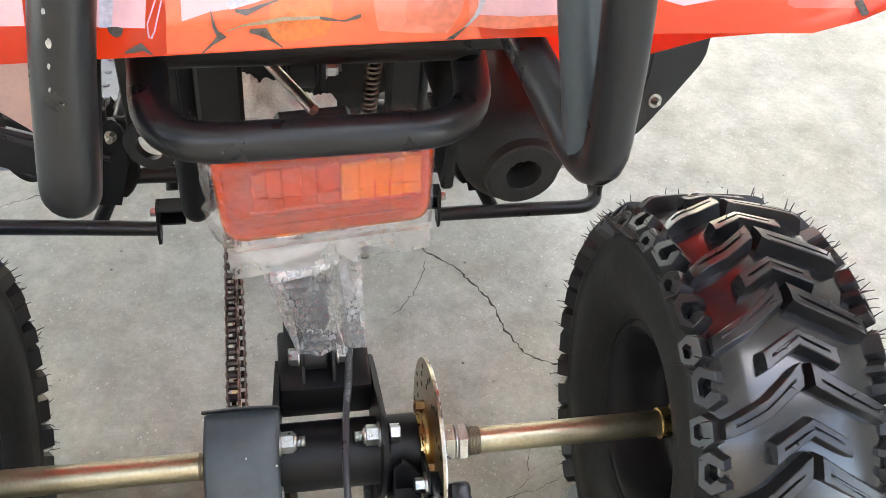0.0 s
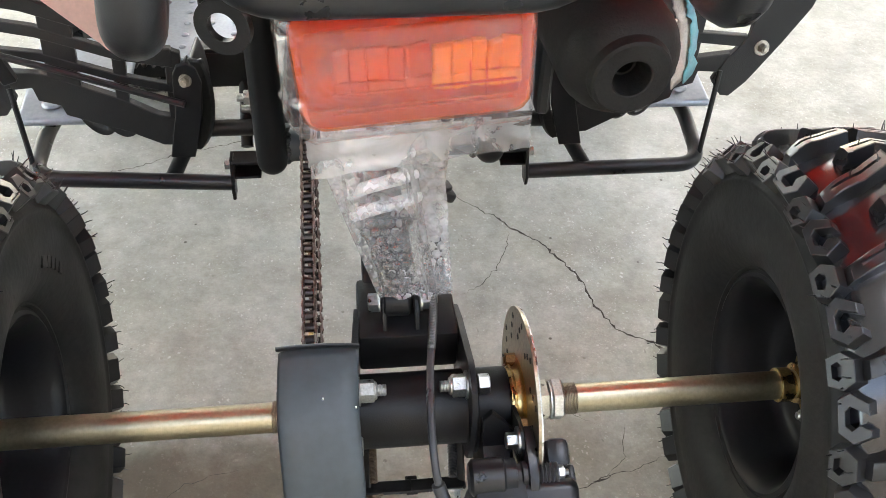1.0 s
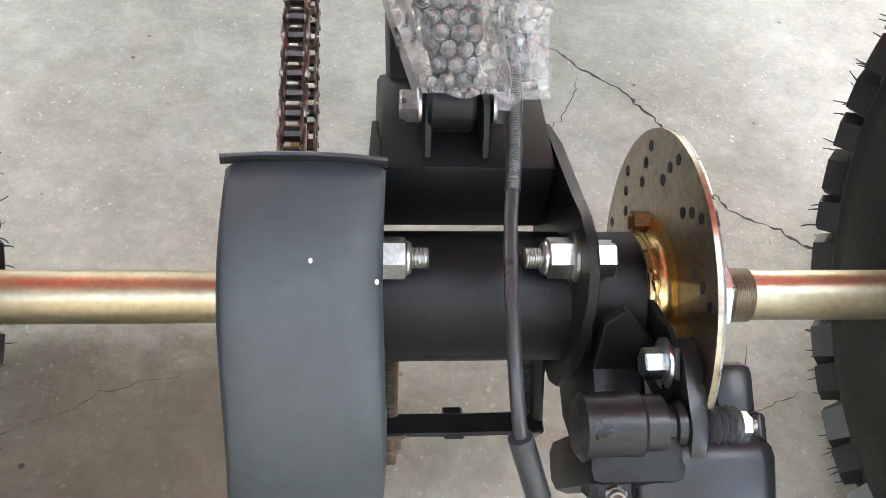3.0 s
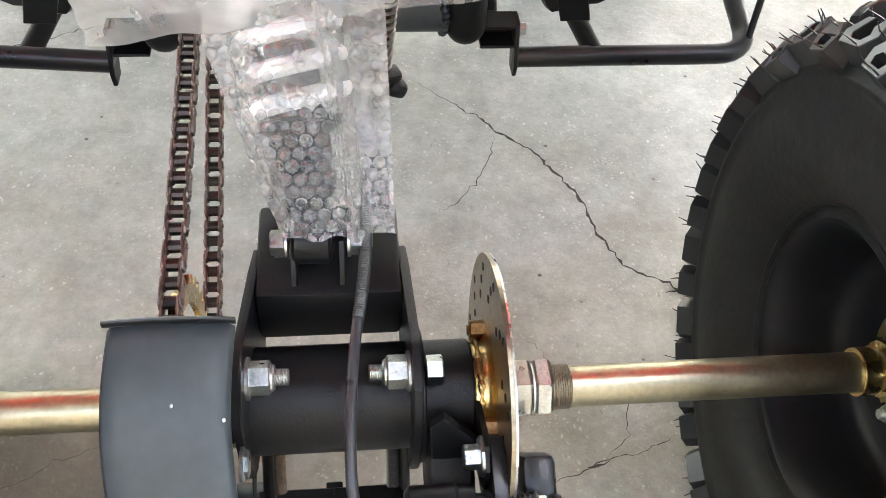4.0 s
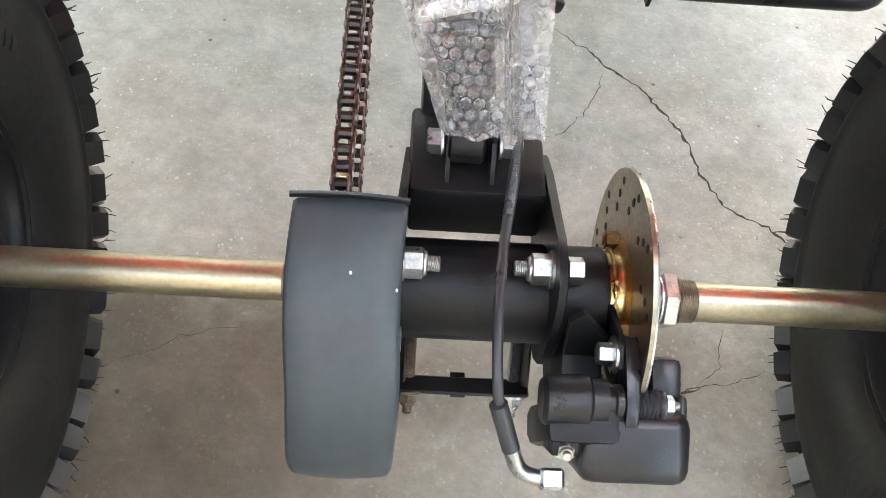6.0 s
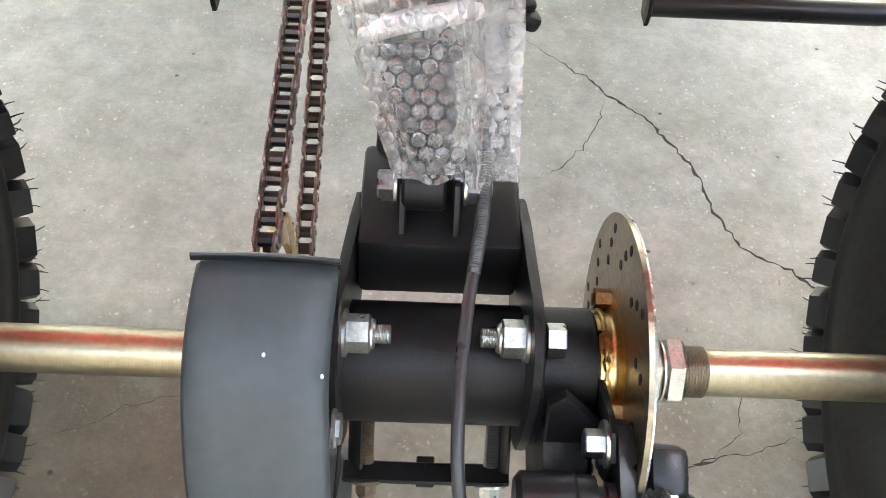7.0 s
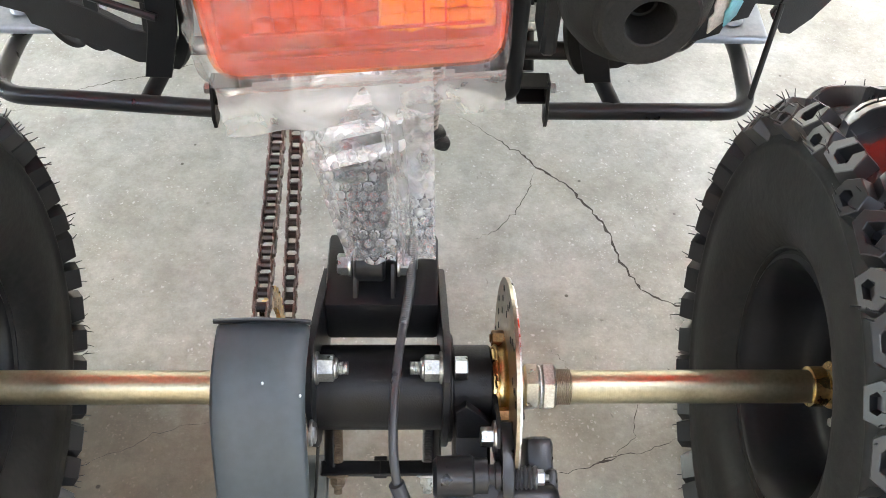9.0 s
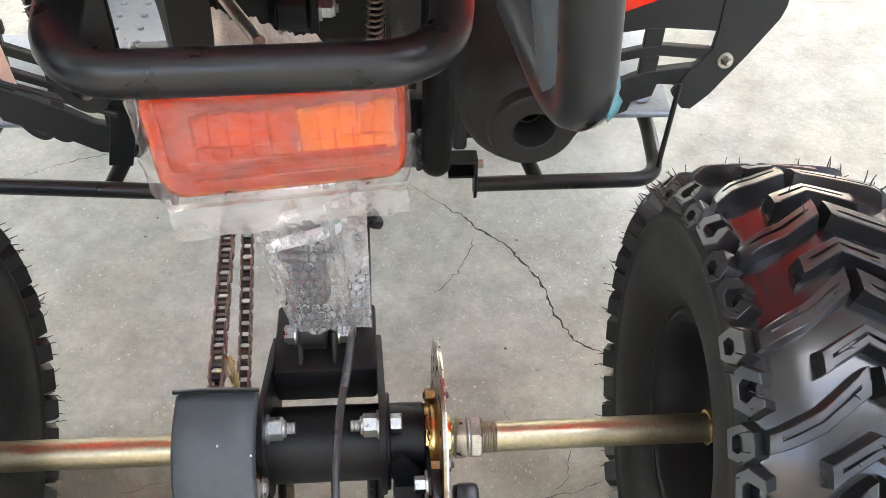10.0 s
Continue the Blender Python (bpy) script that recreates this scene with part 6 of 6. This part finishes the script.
for s in (-1, 1):
    bm = bmesh.new()
    rows = []
    for k in range(9):
        a = k / 8
        y, z = 0.10 + 0.22 * a, 0.80 - 0.27 * a * a
        rows.append([bm.verts.new((s * x, y + 0.25 * (x - 0.2) * 0.2, z + 0.04 * (x - 0.2))) for x in (0.32 if s > 0 else 0.235, 0.38, 0.46, 0.56)])
    for p, q in zip(rows, rows[1:]):
        for k in range(3):
            bm.faces.new((p[k], p[k + 1], q[k + 1], q[k]))
    arch = bit("wheel_arch", bm, ORANGE, "orange inside of the wheel arch", fender)
    sol = arch.modifiers.new("thickness", "SOLIDIFY")
    sol.thickness = 0.003

# tail lamp ------------------------------------------------------------------------------
LM = Matrix.Translation((-0.0052, -0.0225, 0.6350)) @ pose(0, 0, 0, -4, -2.5, 4)   # x across, -y to the rear, z up


def lamp_shell(w0, w1, h, d, r):
    """A rounded box tapering towards its bottom: half widths at top and bottom, half height, depth."""
    bm = bmesh.new()
    box(bm, (0, 0, 0), (2, 1, 2), 0)
    for v in bm.verts:
        v.co = Vector(((w0 if v.co.z > 0 else w1) * v.co.x, d * v.co.y, h * v.co.z))
    bmesh.ops.bevel(bm, geom=list(bm.edges), offset=r, segments=4, affect="EDGES", profile=0.5)
    return bm


bm = lamp_shell(0.0810, 0.0780, 0.0395, 0.046, 0.0155)
bmesh.ops.transform(bm, matrix=LM, verts=bm.verts)
lamp = bit("tail_lamp", bm, LENS, "orange-red rear lamp lens", angle=60)
lamp.visible_shadow = False
rnd = random.Random(12)
# faceted reflectors: bright amber on one half, dull on the other, each rib turned a little
for low, high, wide, mat, label in ((0.012, 0.064, 0.0135, AMBER, "bright amber faceted reflector inside the lamp"), (-0.054, 0.004, 0.0150, DULL_AMBER, "dull orange faceted reflector inside the lamp")):
    bm = bmesh.new()
    x = low
    while x < high:
        w = wide * rnd.uniform(0.7, 1.2)
        for z, h in ((0.0010, 0.0220), (-0.0165, 0.0105)):
            tilt = pose(0, 0, 0, rnd.uniform(-22, 14), 0, rnd.uniform(-26, 26))
            box(bm, (x + w / 2, -0.002 + rnd.uniform(0, 0.002), z + rnd.uniform(-0.001, 0.001)), (w * 1.04, 0.006, h), 0.0012, tilt)
        x += w
    bmesh.ops.transform(bm, matrix=LM, verts=bm.verts)
    bit("lamp_reflector", bm, mat, label, lamp)
bm = bmesh.new()
box(bm, (0, 0.010, 0), (0.150, 0.005, 0.072), 0.002)
bmesh.ops.transform(bm, matrix=LM, verts=bm.verts)
bit("lamp_back", bm, LAMP_RED, "red back plate inside the lamp", lamp)
# opaque shell behind the lens: its top, bottom and sides, open to the rear
bm = lamp_shell(0.0795, 0.0765, 0.0380, 0.043, 0.0145)
bm.normal_update()
bmesh.ops.delete(bm, geom=[f for f in bm.faces if f.normal.y < -0.75], context="FACES")
bmesh.ops.transform(bm, matrix=LM, verts=bm.verts)
bit("lamp_tray", bm, LAMP_SIDE, "orange-red tray behind the lens", lamp, 60)
# moulded ribs on the lens: two lengthwise bars and a row of short uprights
bm = bmesh.new()
for z in (-0.0095, -0.0225):
    box(bm, (0.004, -0.0195, z), (0.122, 0.003, 0.0011), 0.0003)
for x, z, h in ((0.034, -0.005, 0.022), (0.045, -0.007, 0.026)):
    box(bm, (x, -0.0190, z), (0.0009, 0.002, h), 0.0002)
bmesh.ops.transform(bm, matrix=LM, verts=bm.verts)
bit("lens_rib", bm, LAMP_RED, "dark moulded ribs of the lens", lamp)
bm = bmesh.new()
box(bm, (0, 0.022, 0), (0.150, 0.008, 0.074), 0.003)
box(bm, (0, 0.045, 0.0), (0.06, 0.05, 0.04), 0.004)
bmesh.ops.transform(bm, matrix=LM, verts=bm.verts)
bit("lamp_base", bm, BLACK, "black lamp base", lamp)

# front wheels and nose far ahead
wheel(-0.42, -1, 0.4, "black knobbly front tyre far ahead", 7, 1.10, -0.004)
wheel(0.42, 1, 0.2, "black knobbly front tyre far ahead", 8, 1.10, -0.004)
bm = bmesh.new()
tube(bm, [(-0.36, 1.10, 0.225), (0.36, 1.10, 0.225)], 0.018, sides=14)
box(bm, (0, 1.0, 0.40), (0.22, 0.5, 0.22), 0.03, segments=2)
box(bm, (0, 0.70, 0.27), (0.26, 0.5, 0.10), 0.02, segments=2)
bit("front_chassis", bm, BLACK, "black front frame and belly")
bm = bmesh.new()
box(bm, (0, 0.55, 0.80), (0.26, 0.75, 0.10), 0.04, segments=3)
bit("saddle", bm, PLASTIC, "black saddle")

# ---- packing ----
def film_sheet(name, grid_u, grid_v, place, mat, label, category):
    """A thin sheet from a function of (u, v) in 0..1."""
    bm = bmesh.new()
    rows = [[bm.verts.new(place(i / grid_u, j / grid_v)) for j in range(grid_v + 1)] for i in range(grid_u + 1)]
    for a, c in zip(rows, rows[1:]):
        for j in range(grid_v):
            bm.faces.new((a[j], a[j + 1], c[j + 1], c[j]))
    ob = part(name, bm, mat)
    return tagged(ob, label, category)


# bubble wrap round the shock absorber
BA = Vector((0, 0.0815, 0.3150))
bdir = Vector((0, 0.648, 0.762))
bnorm = Vector((0, -0.762, 0.648))   # towards the rear and up
blen = 0.220


def edges(v):
    """The left and right edge of the flattened sleeve, and the middle of what it wraps."""
    a = 0.009 + v * blen
    return -0.023 - 0.387 * min(a, 0.13) - 0.06 * max(0, a - 0.13), 0.0468 - 0.0216 * a, -0.006 - 0.11 * a, 0.0215 - 0.147 * a


def bubble(s, t, r=0.0042, pitch=0.0092):
    """The height of a hexagonal field of bubbles."""
    row = round(t / (pitch * 0.866))
    best = 9.0
    for q in (row - 1, row, row + 1):
        o = pitch / 2 if q % 2 else 0
        c = round((s - o) / pitch)
        best = min(best, math.hypot(s - c * pitch - o, t - q * pitch * 0.866))
    full = 0.92 + 0.6 * noise.noise(Vector((s * 60, t * 60, 7.0)))
    return 0.0030 * max(0.45, min(1.15, full)) * math.sqrt(max(0.0, 1 - (best / r) ** 2))


def wrap_front(u, v):
    left, right, mid, seam_x = edges(v)
    s = left + (right - left) * u
    c = max(-1.0, min(1.0, (s - mid) / 0.037))
    depth = 0.036 * math.sqrt(max(0.0, 1 - c * c)) * (0.55 + 0.45 * min(1, v * 4))
    depth += 0.0065 * noise.noise(Vector((s * 45, v * 9, 2.0))) + 0.003 * noise.noise(Vector((s * 110, v * 25, 5.0))) + 0.0012 * noise.noise(Vector((s * 300, v * 75, 9.0)))
    end = 0.006 * noise.noise(Vector((s * 60, 0.5, 0.0))) * (1 if v < 0.02 or v > 0.98 else 0)
    flap = max(0.0, min(1.0, (s - seam_x - 0.003) / 0.004, (right - 0.010 - s) / 0.004, (v - 0.16) / 0.08))
    seam = 0.005 * math.exp(-((s - seam_x - 0.001 * math.sin(v * 40)) / 0.0014) ** 2)
    return BA + bdir * (v * blen + end) + Vector((s, 0, 0)) + bnorm * (depth + bubble(s, v * blen) * (1 - 0.75 * flap) * (1 - 0.45 * max(0.0, min(1.0, (v - 0.42) / 0.1))) + seam)


def wrap_back(u, v):
    left, right, mid, seam_x = edges(v)
    s = left + (right - left) * u
    c = max(-1.0, min(1.0, (s - mid) / 0.037))
    return BA + bdir * (v * blen) + Vector((s, 0, 0)) + bnorm * (-0.034 * math.sqrt(max(0.0, 1 - c * c)) - 0.002 - 0.4 * bubble(s, v * blen))


wrap = film_sheet("bubble_wrap", 170, 400, wrap_front, BUBBLE, "clear bubble wrap sleeve round the rear shock absorber", "bubble wrap")
back = film_sheet("back_sheet", 60, 110, wrap_back, BUBBLE, "", "")
back.parent = wrap
wrap.visible_shadow = back.visible_shadow = False
# the flat film between the bubbles is doubled and milky
for sheet, nu, nv in ((wrap, 170, 400), (back, 60, 110)):
    sheet.data.materials.append(SEAM)
    sheet.data.materials.append(FLAP)
    sheet.data.materials.append(RING)
    sheet.data.materials.append(VALLEY)
    flags = []
    for i in range(nu):
        for j in range(nv):
            u, v = (i + 0.5) / nu, (j + 0.5) / nv
            left, right, mid, seam_x = edges(v)
            side = left + (right - left) * u
            ragged = 0.05 * noise.noise(Vector((side * 70, v * 12, 4.0)))
            loose = (side > seam_x + 0.004 and v > 0.24 + 2 * ragged) or side < left + 0.004 + 0.028 * v + 0.1 * ragged
            if abs(side - seam_x) < 0.0016:
                loose = True
            tall = bubble(side, v * blen)
            tight = v < 0.40 + 2 * ragged
            flags.append(2 if loose else (4 if tight else 1) if tall < 0.0002 else 3 if tall < 0.0014 else 0)
    sheet.data.polygons.foreach_set("material_index", flags)

# clear film drawn tight round the tail lamp, gathered at its top edge and at one side
def lamp_film(u, v):
    w = 0.0835 - 0.001 * v
    x = -w - 0.006 * max(0.0, 1 - u / 0.06) + 2 * w * u
    path = [(0.030, 0.0405), (-0.006, 0.0425), (-0.019, 0.0410), (-0.0246, 0.035), (-0.0252, 0.0), (-0.0246, -0.036), (-0.0215, -0.0410), (-0.015, -0.0422)]
    k = min(v * (len(path) - 1), len(path) - 1.001)
    i = int(k)
    y, z = (path[i][c] + (path[i + 1][c] - path[i][c]) * (k - i) for c in (0, 1))
    side = abs(2 * u - 1)
    y += 0.030 * max(0.0, (side - 0.86) / 0.14) ** 2
    top = max(0.0, 1 - v / 0.45)
    left = max(0.0, 1 - u / 0.16)
    fold = 0.0016 * noise.noise(Vector((x * 60 + z * 35, z * 50 - x * 20, 3.0))) + 0.0012 * abs(noise.noise(Vector((x * 130 + z * 90, z * 110, 8.0))))
    crush = 0.0045 * abs(noise.noise(Vector((x * 85, v * 14, 5.0)))) * top + 0.006 * abs(noise.noise(Vector((x * 90, z * 120, 2.0)))) * left
    return LM @ Vector((x - 0.006 * left * noise.noise(Vector((z * 90, 2.0, 1.0))), y - fold - crush - 0.0012, z + 0.004 * top * noise.noise(Vector((x * 45, 4.0, 2.0)))))


pf = film_sheet("packing_film", 150, 90, lamp_film, FILM, "creased clear plastic film wrapped round the tail lamp", "plastic film")
pf.visible_shadow = False


def hem_sheet(shift, reach, first, last, seed):
    """A loose layer of the film that hangs below the lamp; its free edge rises to one side."""
    def place(u, v):
        x = first + (last - first) * u
        drop = (reach - 0.007 * u + 0.0022 * noise.noise(Vector((x * 55, seed, 0.0)))) * v
        wave = 0.0016 * noise.noise(Vector((x * 40, v * 3, seed)))
        return LM @ Vector((x + 0.004 * v * noise.noise(Vector((v * 4, seed, u))), -0.0170 + shift + 0.10 * drop + wave, -0.0405 - drop))
    return place


for name, sheet in (("hanging_hem", hem_sheet(0.0, 0.034, -0.077, 0.077, 3.0)), ("hanging_hem", hem_sheet(0.004, 0.026, -0.058, 0.050, 9.0))):
    hem = film_sheet(name, 90, 16, sheet, HEM, "milky hanging hem of the film", "")
    hem.parent = pf
    hem.visible_shadow = False

# crumpled packing paper above the shock
def paper(u, v):
    x, z = -0.064 + 0.080 * u, 0.548 + 0.086 * v
    rag = 0.010 * noise.noise(Vector((u * 9, 3, 0))) + 0.005 * noise.noise(Vector((u * 31, 3, 0))) if v > 0.96 else 0
    return Vector((x, 0.104 + 0.008 * noise.noise(Vector((u * 5, v * 5, 1))) + 0.02 * v, z + rag - 0.03 * u * v))


film_sheet("packing_paper", 40, 40, paper, FOAM, "crumpled pale packing paper tucked above the shock absorber", "paper")

# ---- unseen walls and roof, added round the bike to shape the light ----
def slab(name, center, size, mat, label):
    bm = bmesh.new()
    box(bm, center, size, 0)
    return tagged(part(name, bm, mat, smooth=False), label, name.split("_")[0], kind="structure")


slab("wall_south", (-3.2, -3.6, 1.8), (11.0, 0.2, 3.6), WALL, "unseen plain pale plaster wall added to block light from behind")
slab("wall_north", (12.5, 9.1, 1.8), (13.0, 0.2, 3.6), WALL, "unseen plain pale plaster wall added to dim the light from ahead")
slab("wall_east", (3.7, -0.7, 1.8), (0.2, 5.6, 3.6), WALL, "unseen plain pale plaster wall added to block light from the side")
# an unseen roof added against the sky, with an open bay behind the bike
bm = bmesh.new()
box(bm, (-4.0, 5.55, 3.7), (24.0, 11.9, 0.2), 0)
box(bm, (-7.55, -1.41, 3.7), (16.9, 2.02, 0.2), 0)
box(bm, (5.45, -1.41, 3.7), (5.1, 2.02, 0.2), 0)
box(bm, (1.9, -2.60, 3.7), (1.996, 1.60, 0.2), 0)
tagged(part("ceiling", bm, ROOF, smooth=False), "unseen pale roof added to hold back the sky, open behind the bike", "ceiling", kind="structure")
